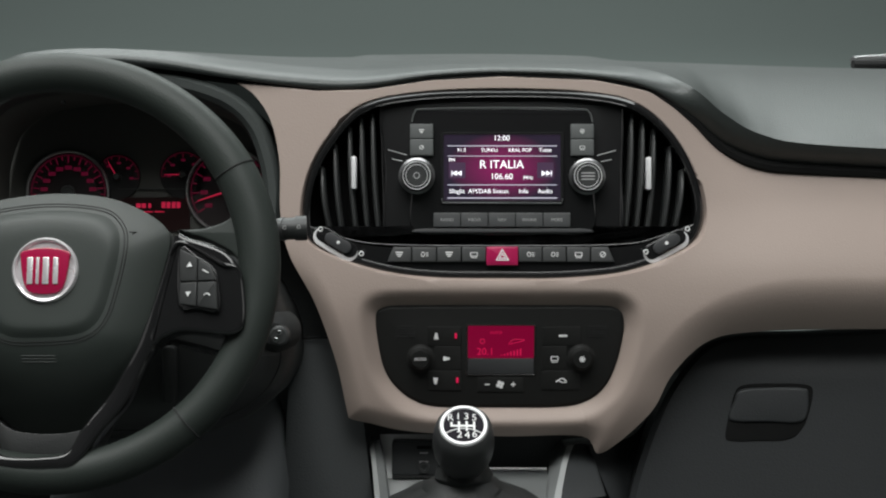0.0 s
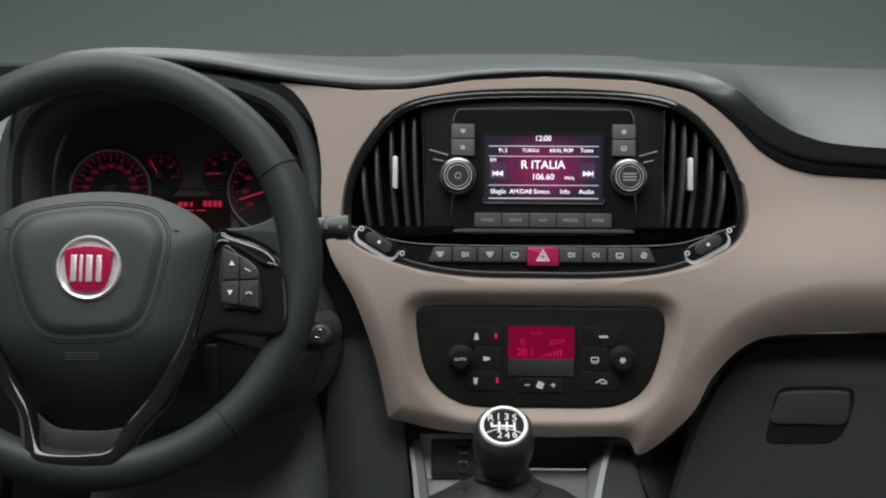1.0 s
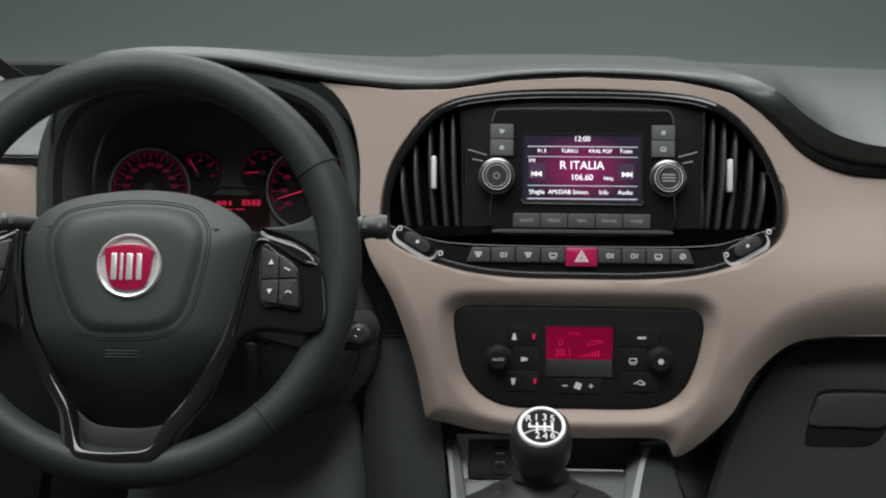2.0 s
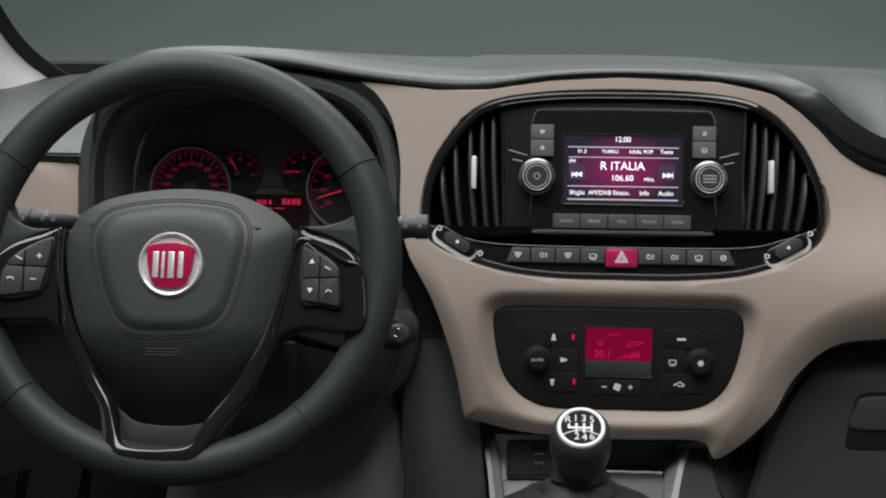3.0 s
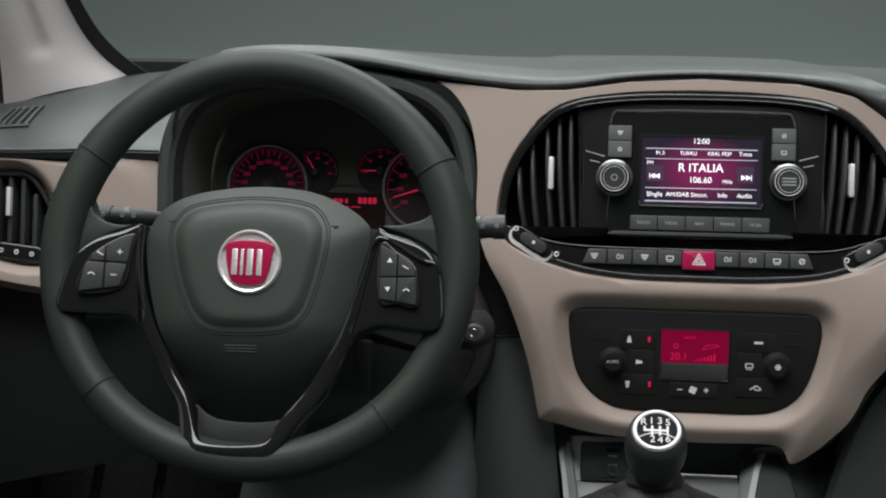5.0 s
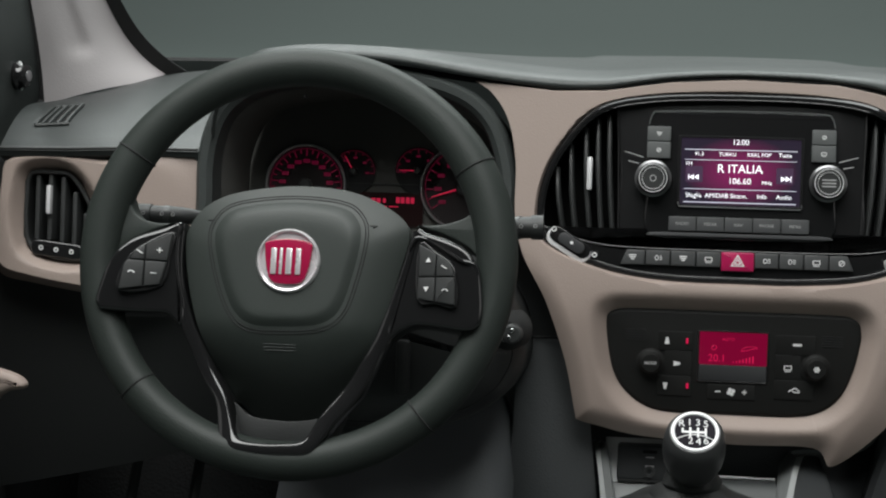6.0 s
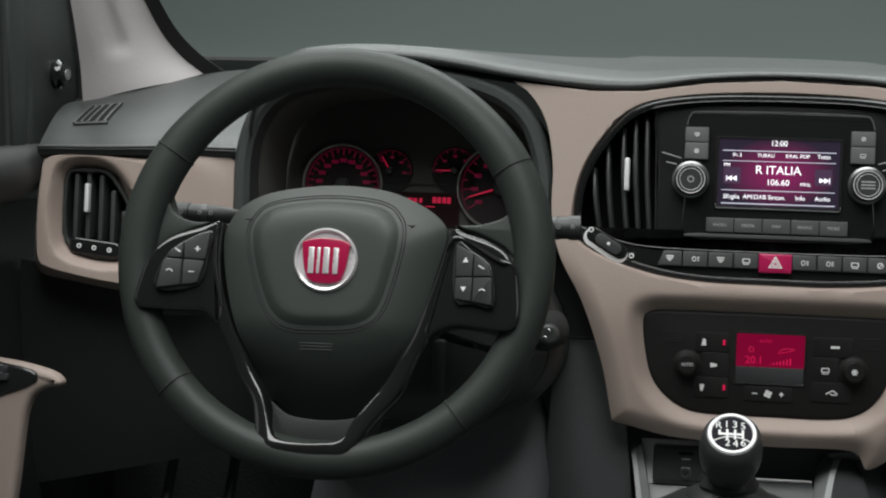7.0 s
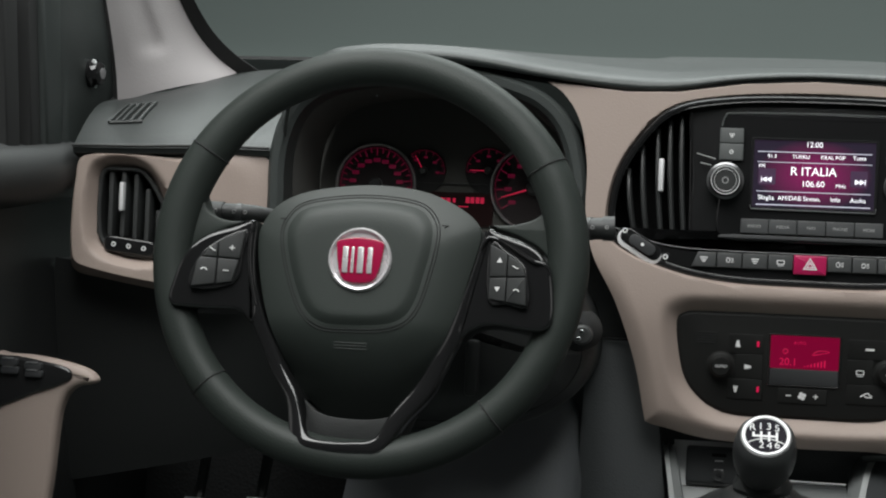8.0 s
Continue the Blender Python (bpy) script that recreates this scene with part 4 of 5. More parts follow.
for u, v in ((0.0115, -0.0842), (0.0130, -0.1278)):
    box_part("pilot_lamp", u - 0.0011, v - 0.0026, u + 0.0011, v + 0.0026, CW - 0.001, CW + 0.0024, LCD_INK, climate, 0.0003, 0.0002, "small red pilot lamp")
for u, v in ((-0.0377, -0.0795), (0.1482, -0.0795)):
    for k in range(5):
        box_part("grille_slot", u - 0.0098, v + 0.004 - k * 0.0024, u + 0.0098, v + 0.0049 - k * 0.0024, CW - 0.001, CW + 0.0006, GAP, climate, 0.0003, 0.0001)
# the whole panel leans with the slope of the fascia round it
for ob in climate.children_recursive:
    for vert in ob.data.vertices:
        vert.co.z += 0.0125 + 0.142 * (vert.co.y + 0.0565)

# ---- steering wheel ----
from mathutils.bvhtree import BVHTree

steering_wheel = thing("steering_wheel", (0, 0, -0.03), "black leather steering wheel with gloss black spokes and red badge", "steering wheel", WHEEL)
RIM_R = 0.1704


def rim_point(a, grow=0.0):
    flat = 1 - 0.006 * smooth01(0.6, 1.0, -math.sin(a))
    return ((RIM_R + grow) * math.cos(a) * 1.010, (RIM_R + grow) * math.sin(a) * flat * 0.998, 0.0)


def rim_radius(a):
    """The grip swells at ten to two and again at the spokes."""
    d = math.degrees(a) % 360
    r = 0.0166
    for c, wide, g in ((28, 16, 0.0014), (152, 16, 0.0014), (8, 14, 0.0012), (172, 14, 0.0012)):
        r += g * math.exp(-(math.remainder(d - c, 360) / wide) ** 2)
    return r


angles = [2 * math.pi * k / 120 for k in range(120)]
rim = part("rim", tube([rim_point(a) for a in angles], [rim_radius(a) for a in angles], 20, True), LEATHER, steering_wheel, "black leather wrapped rim")


def ring_about(a, r, thick):
    """A stitched seam round the rim."""
    c = Vector(rim_point(a))
    out = Vector((math.cos(a), math.sin(a), 0))
    return tube([c + r * (math.cos(t) * out + math.sin(t) * Vector((0, 0, 1))) for t in np.linspace(0, 2 * math.pi, 25)[:-1]], thick, 5, True)


for u, v in ((-0.1364, 0.0842), (0.1540, 0.0880), (-0.1357, -0.1192), (0.1151, -0.1292)):
    a = math.atan2(v, u)
    part("seam", ring_about(a, rim_radius(a) + 0.0002, 0.0008), GAP, rim)

COVER = spline([(-0.0937, 0.0257), (-0.0808, 0.0440), (-0.0544, 0.0569), (-0.0055, 0.0642), (0.0388, 0.0619), (0.0686, 0.0523), (0.0913, 0.0377), (0.0970, 0.0230), (0.0904, -0.0071), (0.0804, -0.0433), (0.0678, -0.0772), (0.0510, -0.1097), (0.0311, -0.1324), (0.0027, -0.1369), (-0.0265, -0.1358), (-0.0483, -0.1191), (-0.0653, -0.0914), (-0.0804, -0.0586), (-0.0903, -0.0251), (-0.0958, 0.0089)], 6)


def airbag_cover():
    """The soft cushion: full in the middle, falling away to its edge and its foot."""
    c = np.array([0.0006, -0.0160])
    rows = []
    for s in np.linspace(1.0, 0.04, 22):
        row = []
        for p in COVER:
            q = c + (p[:2] - c) * s
            w = 0.017 - 0.009 * s ** 6 - 0.004 * smooth01(0.55, 1.0, s) - 0.058 * smooth01(-0.035, -0.15, q[1] - c[1])
            row.append((q[0], q[1], w))
        rows.append(row)
    rows.insert(0, [(p[0] * 0.99, p[1] * 0.99, -0.06) for p in COVER])
    bm = sheet(rows, closed=True)
    bmesh.ops.contextual_create(bm, geom=[e for e in bm.edges if e.is_boundary and e.verts[0].co.z > 0])
    bmesh.ops.recalc_face_normals(bm, faces=list(bm.faces))
    return bm


cover_bm = airbag_cover()
cover_tree = BVHTree.FromBMesh(cover_bm)
cover = part("airbag_cover", cover_bm, AIRBAG, steering_wheel, "soft black airbag cushion")


def on_cover(u, v, lift):
    """A place on the cushion's skin."""
    hit = cover_tree.ray_cast(Vector((u, v, 0.2)), Vector((0, 0, -1)))[0]
    return (u, v, (hit.z if hit else 0.01) + lift)


PAD = spline([(-0.0697, 0.0136), (-0.0667, 0.0308), (-0.0514, 0.0437), (-0.0053, 0.0503), (0.0388, 0.0472), (0.0550, 0.0367), (0.0596, 0.0191), (0.0538, -0.0147), (0.0443, -0.0437), (0.0270, -0.0564), (-0.0065, -0.0596), (-0.0333, -0.0581), (-0.0490, -0.0459), (-0.0609, -0.0200)], 6)


def raised(outline, edge_w, mid_w, inner=0.5):
    """A soft raised field with a rolled edge."""
    n = len(outline)
    c = np.mean([p[:2] for p in outline], axis=0)
    rows = []
    for s in np.linspace(1.0, 0.05, 16):
        rows.append([on_cover(*(c + (p[:2] - c) * s), edge_w + (mid_w - edge_w) * smooth01(0.0, inner, 1 - s)) for p in outline])
    bm = sheet(rows, closed=True)
    bmesh.ops.contextual_create(bm, geom=[e for e in bm.edges if e.is_boundary and (e.verts[0].co.xy - Vector(c)).length < 0.03])
    bmesh.ops.recalc_face_normals(bm, faces=list(bm.faces))
    return bm


part("cushion_field", raised(PAD, -0.0006, 0.0035, 0.16), AIRBAG, cover, "raised field round the badge")
for grow in (0.0018, 0.0042):
    o = inset([p[:2] for p in PAD], -grow)
    part("stitch_groove", tube([on_cover(p[0], p[1], 0.0001) for p in o], 0.0005, 5, True), GAP, cover)
for k in range(3):
    u, v = -0.0070, -0.0749
    part("embossed_bar", tube([on_cover(u + a, v - 0.0024 + 0.0024 * k, 0.0001) for a in np.linspace(-0.014, 0.014, 9)], 0.0004, 6), AIRBAG, cover)

for mu, mv, sg in ((-0.0732, 0.0315, 1), (0.0677, 0.0305, -1)):
    part("release_mark", tube([on_cover(mu - 0.003, mv, 0.0001), on_cover(mu + 0.003, mv, 0.0001), on_cover(mu + 0.0005 * sg, mv - 0.002, 0.0001)], 0.0006, 5), GAP, cover)
# badge: a red shield with plain upright bars in a chrome ring
bu, bv = -0.0020, -0.0028
badge = part("badge", turned([(0.0268, 0.012), (0.0276, 0.0195), (0.0270, 0.0222), (0.0256, 0.0236), (0.0243, 0.0228), (0.0236, 0.0208), (0.012, 0.0206)], (bu, bv, 0), 56), BADGE_RING, steering_wheel, "bright ringed badge")
shield = [(-0.0185, 0.0156), (0.0, 0.0186), (0.0185, 0.0156), (0.0200, 0.0082), (0.0172, -0.009), (0.0122, -0.0180), (0.0, -0.0203), (-0.0122, -0.0180), (-0.0172, -0.009), (-0.0200, 0.0082)]
part("shield", plate([(bu + a, bv + b) for a, b in spline(shield, 4)], 0.019, 0.0236, 0.0010), RED_ENAMEL, badge, "red enamel shield")
for a, wide in ((-0.0118, 0.0024), (-0.0056, 0.0013), (0.0012, 0.0026), (0.0092, 0.0022)):
    box_part("shield_bar", bu + a - wide, bv - 0.0120, bu + a + wide, bv + 0.0102, 0.0232, 0.0246, BADGE_RING, badge, 0.0006, 0.0004, "plain silver bar")

# gloss black spoke trim: one bow that runs down both sides and under the cushion
BOW_W = (0.009, 0.009, 0.008, 0.007, 0.006, 0.006, 0.008, 0.0105, 0.0135, 0.016, 0.017, 0.017, 0.017, 0.0155, 0.011, 0.006, 0.005, 0.006, 0.008, 0.009, 0.009, 0.009, 0.009)
BOW_OUT = ((-0.1032, 0.0281), (-0.1042, -0.0025), (-0.1018, -0.0297), (-0.0945, -0.0593), (-0.0846, -0.0794), (-0.0729, -0.1023), (-0.0600, -0.1214), (-0.0556, -0.1406), (-0.0524, -0.1547), (-0.0441, -0.1621), (-0.0152, -0.1653), (0.0086, -0.1652), (0.0233, -0.1638), (0.0319, -0.1554), (0.0445, -0.1360), (0.0626, -0.1130), (0.0723, -0.0930), (0.0799, -0.0755), (0.0864, -0.0635), (0.0890, -0.0450), (0.0940, -0.0200), (0.1000, 0.0050), (0.1045, 0.0275))
BOW_IN = ((-0.0964, 0.0284), (-0.0968, -0.0022), (-0.0929, -0.0293), (-0.0840, -0.0557), (-0.0741, -0.0758), (-0.0626, -0.0973), (-0.0506, -0.1164), (-0.0443, -0.1341), (-0.0387, -0.1492), (-0.0288, -0.1545), (-0.0100, -0.1557), (0.0034, -0.1549), (0.0137, -0.1537), (0.0220, -0.1485), (0.0315, -0.1300), (0.0510, -0.1040), (0.0609, -0.0861), (0.0711, -0.0666), (0.0770, -0.0520), (0.0820, -0.0390), (0.0875, -0.0225), (0.0943, 0.0018), (0.1008, 0.0280))
part("spoke_bow", strip(*[spline([p + (w,) for p, w in zip(o, BOW_W)], 5, False) for o in (BOW_OUT, BOW_IN)], 0.024, 0.0004, 0.0022), PIANO, steering_wheel, "gloss black bow trim", crease=85)

# foot of the cushion between the bow
part("lower_shell", plate(spline([(-0.0552, -0.1186), (-0.0344, -0.1318), (0.0048, -0.1342), (0.0333, -0.1268), (0.0458, -0.1128), (0.0368, -0.1418), (0.0256, -0.1528), (-0.0032, -0.1565), (-0.0373, -0.1567), (-0.0508, -0.1470)], 5), -0.06, -0.026, 0.0008), DARK, steering_wheel, "recessed black lower shell")

SPOKE_R = spline([(0.1030, 0.0290), (0.1130, 0.0262), (0.1258, 0.0218), (0.1424, 0.0150), (0.1536, 0.0055), (0.1596, -0.0064), (0.1626, -0.0251), (0.1631, -0.0438), (0.1590, -0.0535), (0.1465, -0.0561), (0.1115, -0.0517), (0.0956, -0.0560), (0.0867, -0.0632), (0.0821, -0.0559), (0.0874, -0.0341), (0.0948, -0.0012)], 5)
SPOKE_L = spline([(-0.0985, 0.0286), (-0.1177, 0.0225), (-0.1373, 0.0141), (-0.1503, 0.0028), (-0.1585, -0.0098), (-0.1638, -0.0268), (-0.1666, -0.0406), (-0.1630, -0.0480), (-0.1563, -0.0498), (-0.1329, -0.0502), (-0.1081, -0.0499), (-0.0949, -0.0598), (-0.0914, -0.0476), (-0.0954, -0.0267), (-0.0984, -0.0026)], 5)
PAD_R = [(0.1075, 0.0159), (0.1205, 0.0092), (0.1345, -0.0004), (0.1393, -0.0123), (0.1406, -0.0355), (0.1237, -0.0326), (0.1082, -0.0299)]
PAD_L = [(-0.1057, 0.0190), (-0.1076, -0.0010), (-0.1131, -0.0260), (-0.1456, -0.0323), (-0.1424, -0.0101), (-0.1299, 0.0057)]


def clip_outline(o, axis, limit, keep_above):
    """The part of a convex outline on one side of a straight cut."""
    out = []
    for i in range(len(o)):
        a, b = o[i - 1], o[i]
        ia, ib = (a[axis] >= limit) == keep_above, (b[axis] >= limit) == keep_above
        if ia != ib:
            t = (limit - a[axis]) / (b[axis] - a[axis])
            out.append((a[0] + (b[0] - a[0]) * t, a[1] + (b[1] - a[1]) * t))
        if ib:
            out.append(b)
    return out


def wrap(bm):
    """Bends the outer end of a spoke, and what sits on it, up over the rim."""
    for vert in bm.verts:
        if vert.co.z > -0.01:
            vert.co.z += 0.013 * min(1.0, max(0.0, (abs(vert.co.x) - 0.108) / 0.042))
    return bm


for spoke_o, pad, cut, side in ((SPOKE_R, PAD_R, (0.1228, -0.0117), 1), (SPOKE_L, PAD_L, (-0.1262, -0.0060), -1)):
    bm = plate(spoke_o, -0.022, 0.009, 0.004, steps=6)
    spoke = part("spoke", wrap(bm), PIANO, steering_wheel, "gloss black spoke")
    o = spline([tuple(p) + (0,) for p in pad], 3)
    part("button_pad", wrap(plate(inset([p[:2] for p in o], -0.0012), -0.0095, 0.0122, 0.001)), GLOSS, spoke)
    n_made = 0
    for right in (False, True):
        for upper in (True, False):
            q = clip_outline(clip_outline([tuple(p) for p in pad], 0, cut[0] + (0.0005 if right else -0.0005), right), 1, cut[1] + (0.0005 if upper else -0.0005), upper)
            if len(q) < 3:
                continue
            key = part("button", wrap(plate(q, 0.0, 0.0145, 0.0009)), DARK, steering_wheel, "dark grey thumb button")
            mu, mv = np.mean([p[0] for p in q]), np.mean([p[1] for p in q])
            if side == 1 and not right:
                g = 1 if upper else -1
                part("symbol", wrap(plate([(mu - 0.0024, mv - g * 0.0016), (mu + 0.0024, mv - g * 0.0016), (mu, mv + g * 0.0026)], 0.0145, 0.0156)), WHITE_PRINT, key)
            elif side == -1 and right:
                bm = plate(rounded(mu - 0.0022, mv - 0.0004, mu + 0.0022, mv + 0.0004, 0.0001, 1), 0.0145, 0.0158)
                if upper:
                    plate(rounded(mu - 0.0004, mv - 0.0022, mu + 0.0004, mv + 0.0022, 0.0001, 1), 0.0145, 0.01582, bm=bm)
                part("symbol", wrap(bm), WHITE_PRINT, key)
            else:
                part("symbol", wrap(tube([(mu - 0.0026, mv + 0.0016 * (1 if upper else -0.4), 0.0147), (mu - 0.001, mv + 0.0008, 0.0147), (mu + 0.001, mv + 0.0006 * (-1 if upper else 1), 0.0147), (mu + 0.0026, mv - 0.001, 0.0147)], 0.0006, 5)), WHITE_PRINT, key)
# lacquered ridges along the inner edges of the spokes
for e in ([(0.0984, 0.0120, 0.009), (0.1007, 0.0170, 0.0095), (0.1060, 0.0222, 0.0095), (0.1200, 0.0172, 0.009), (0.1351, 0.0078, 0.009), (0.1448, 0.0020, 0.009), (0.1545, -0.0005, 0.008), (0.1592, -0.0090, 0.007)], [(-0.0984, 0.0243, 0.009), (-0.1012, 0.0166, 0.0095), (-0.1014, 0.0029, 0.0095), (-0.0998, -0.0136, 0.009), (-0.0930, -0.0440, 0.007)]):
    part("spoke_ridge", wrap(tube(spline(e, 5, False), 0.0018, 10)), PIANO, steering_wheel, "gloss black raised ridge")
# leather webs where the spokes meet the rim
part("spoke_root", plate(spline([(0.1591, 0.0679), (0.1470, 0.0446), (0.1260, 0.0355), (0.1025, 0.0330), (0.1251, 0.0267), (0.1463, 0.0165), (0.1628, 0.0028), (0.1731, 0.0225), (0.1727, 0.0466)], 6), -0.02, 0.004, 0.002), LEATHER, steering_wheel, "black leather spoke root")
part("spoke_root", plate(spline([(-0.1554, 0.0585), (-0.1431, 0.0369), (-0.1256, 0.0291), (-0.1038, 0.0290), (-0.1274, 0.0210), (-0.1516, 0.0075), (-0.1679, -0.0146), (-0.1783, 0.0024), (-0.1770, 0.0375)], 6), -0.02, 0.004, 0.002), LEATHER, steering_wheel, "black leather spoke root")
part("hub", turned([(0.05, -0.09), (0.06, -0.05), (0.055, -0.03), (0.03, -0.025)], (0, -0.01, 0)), DARK, steering_wheel, "black hub behind the cushion")

# ---- steering column ----
steering_column = thing("steering_column", (-0.2717, -0.1652, 0.0), "black plastic steering column shroud", "steering column")
SHROUD = spline([(-0.4574, -0.0130), (-0.3646, 0.0124), (-0.2615, 0.0060), (-0.1782, -0.0168), (-0.1480, -0.0548), (-0.1405, -0.0900), (-0.1400, -0.1020), (-0.1440, -0.1165), (-0.1545, -0.1345), (-0.1683, -0.1472), (-0.1823, -0.1565), (-0.2012, -0.1650), (-0.2178, -0.1708), (-0.2464, -0.1755), (-0.3238, -0.1770), (-0.3841, -0.1700), (-0.4300, -0.1305), (-0.4548, -0.0724)], 5)
part("lower_shroud", plate(SHROUD, -0.08, 0.10, 0.05, steps=6), DARK, steering_column)
part("shroud_seam", tube([(p[0], p[1], 0.0795) for p in inset([q[:2] for q in SHROUD], 0.0105)], 0.001, 5, True), GAP, steering_column)
box_part("reach_lever", -0.2531, -0.0875, -0.2414, -0.1388, 0.06, 0.115, DARK, steering_column, 0.004, 0.002)
part("ignition_lock", turned([(0.009, -0.03), (0.009, 0.004), (0.007, 0.006), (0.003, 0.006)], (-0.1481, -0.0780, 0.112), 20), SLAT, steering_column, "bright ignition lock ring")
part("lock_housing", turned([(0.020, -0.06), (0.018, -0.02), (0.014, -0.006), (0.010, -0.002)], (-0.1540, -0.0767, 0.105), 24), GAP, steering_column)
# two chrome discs added to give the glints at the ignition key
for ku, kv in ((-0.1477, -0.0749), (-0.1505, -0.0812)):
    part("key_glint", plate(circle(ku, kv, 0.0022, 10), 0.115, 0.1195, 0.0008), CHROME, steering_column, "small chrome disc added for a glint at the key")

for nm, pts, r in (("indicator_stalk", [(-0.4179, 0.0135, 0.10), (-0.4423, 0.0180, 0.13), (-0.4674, 0.0190, 0.136), (-0.4933, 0.0195, 0.136)], 0.0085), ("wiper_stalk", [(-0.1928, 0.0134, 0.10), (-0.1615, 0.0161, 0.12), (-0.1410, 0.0179, 0.13), (-0.1220, 0.0186, 0.13)], 0.0098)):
    ob = thing(nm, pts[0], "black column stalk with white printed symbols", "control stalk", group="column stalks")
    sp = spline(pts, 5, False)
    body = part("stem", tube(sp, [r * (0.8 + 0.2 * smooth01(0.2, 0.5, i / len(sp))) for i in range(len(sp))], 14), DARK, ob)
    part("end_cap", tube([sp[-4], sp[-1]], r * 1.12, 16), DARK, ob)
    part("collar", tube([sp[-7], sp[-6]], r * 1.06, 16), SLAT, ob)
    for k in (3, 6, 8):
        p = sp[-k]
        part("symbol", frame_ring(circle(p[0], p[1] + 0.001, 0.0018, 10), circle(p[0], p[1] + 0.001, 0.0012, 10), p[2] + r * 1.0, p[2] + r * 1.13, bevel=0.0001), GREY_PRINT, ob)

# ---- instruments ----
cluster = thing("instrument_cluster", (-0.3167, 0.0049, -0.10), "black instrument cluster with red lit dials under a hood", "instrument cluster")
HOOD = spline([(-0.4678, -0.0019), (-0.4770, 0.0486), (-0.4734, 0.0996), (-0.4543, 0.1397), (-0.4149, 0.1643), (-0.3525, 0.1749), (-0.2959, 0.1741), (-0.2453, 0.1665), (-0.2030, 0.1506), (-0.1760, 0.1244), (-0.1611, 0.0849), (-0.1572, 0.0440), (-0.1677, 0.0079), (-0.2320, -0.0114), (-0.3072, -0.0185), (-0.4012, -0.0188)], 6)


def hood():
    """A deep cowl: rolled front lip, then walls that narrow towards the dials."""
    rows = []
    for d, w in ((0.0, -0.03), (0.0, -0.004), (0.0015, 0.003), (0.005, 0.0062), (0.012, 0.0058), (0.017, 0.001), (0.0195, -0.02), (0.021, -0.06), (0.023, -0.125)):
        rows.append([(p[0], p[1], w) for p in inset([q[:2] for q in HOOD], d)])
    bm = sheet(rows, closed=True)
    bmesh.ops.recalc_face_normals(bm, faces=list(bm.faces))
    return bm


part("hood", hood(), SOFT_TOP, cluster, "dark grey hood with rolled lip")
# nub added in place of a small highlight under the hood
part("lamp_sensor", turned([(0.002, -0.004), (0.002, 0.0), (0.0012, 0.0012)], (-0.3734, 0.1438, -0.02), 12), SLAT, cluster, "small nub standing in for a highlight in the hood")
part("dial_plate", plate(inset([q[:2] for q in HOOD], 0.002), -0.15, -0.128), HOOD_LINING, cluster, "matt dial plate, colour lifted in place of light")
part("hood_lining", sheet([[(p[0], p[1], w) for p in inset([q[:2] for q in HOOD], d)] for d, w in ((0.0200, -0.022), (0.0217, -0.06), (0.0237, -0.126))], closed=True), HOOD_LINING, cluster, "matt lining, colour lifted in place of light")
DIM_RED = material("dim_red_dial_print", (0.07, 0.0, 0.012), 0.5, glow=(0.75, 0.012, 0.14), glow_strength=0.07)
DW = -0.126


def dial(u, v, r, start, stop, ticks, needle, ring):
    body = part("dial", plate(circle(u, v, r, 48), DW - 0.002, DW + 0.001), material("dark_dial_face", (0.012, 0.006, 0.007), 0.5, vary=0.0) if "dark_dial_face" not in bpy.data.materials else bpy.data.materials["dark_dial_face"], cluster, "black dial with red markings")
    if not ring:
        body.data.materials[0] = GAP
    if ring:
        part("dial_ring", frame_ring(circle(u, v, r + 0.0022, 48), circle(u, v, r - 0.0004, 48), DW - 0.002, DW + 0.006, bevel=0.0008), SATIN, body, "dark metal dial ring")
    bm = bmesh.new()
    for k in range(ticks):
        a = radians(start + (stop - start) * k / (ticks - 1))
        long = 0.16 if k % 2 == 0 else 0.09
        tube([(u + r * 0.9 * math.cos(a), v + r * 0.9 * math.sin(a), DW + 0.0014), (u + r * (0.9 - long) * math.cos(a), v + r * (0.9 - long) * math.sin(a), DW + 0.0014)], r * 0.022, 4, bm=bm)
    arc = [radians(start + (stop - start) * k / 30) for k in range(31)]
    tube([(u + r * 0.93 * math.cos(a), v + r * 0.93 * math.sin(a), DW + 0.0014) for a in arc], r * 0.012, 4, bm=bm)
    tagged(part("scale", bm, DIM_RED, body, "dim red scale"), kind="stuff")
    bm = bmesh.new()
    for k in range(0, ticks, 2):
        a = radians(start + (stop - start) * k / (ticks - 1))
        cu, cv = u + r * 0.62 * math.cos(a), v + r * 0.62 * math.sin(a)
        plate(rounded(cu - r * 0.09, cv - r * 0.05, cu + r * 0.09, cv + r * 0.05, 0.0004, 1), DW + 0.001, DW + 0.0014, bm=bm)
    tagged(part("numeral_print", bm, DIM_RED, body, "dim red bars of writing"), kind="stuff")
    a = radians(needle)
    part("needle", tube([(u, v, DW + 0.005), (u + r * 0.8 * math.cos(a), v + r * 0.8 * math.sin(a), DW + 0.005)], [r * 0.03, r * 0.012], 6), material("red_needle", (0.4, 0.01, 0.03), 0.4, glow=(0.9, 0.02, 0.1), glow_strength=0.3) if "red_needle" not in bpy.data.materials else bpy.data.materials["red_needle"], body, "red needle")
    part("needle_cap", turned([(r * 0.17, 0.0), (r * 0.17, 0.006), (r * 0.12, 0.008)], (u, v, DW + 0.001), 20), SLAT, body)


dial(-0.3919, 0.0593, 0.0413, 215, -35, 25, 215, True)
dial(-0.2236, 0.0607, 0.0431, 215, -35, 17, 198, True)
dial(-0.3406, 0.0750, 0.0236, 130, -5, 7, 120, False)
dial(-0.2716, 0.0774, 0.0248, 185, 45, 7, 180, False)
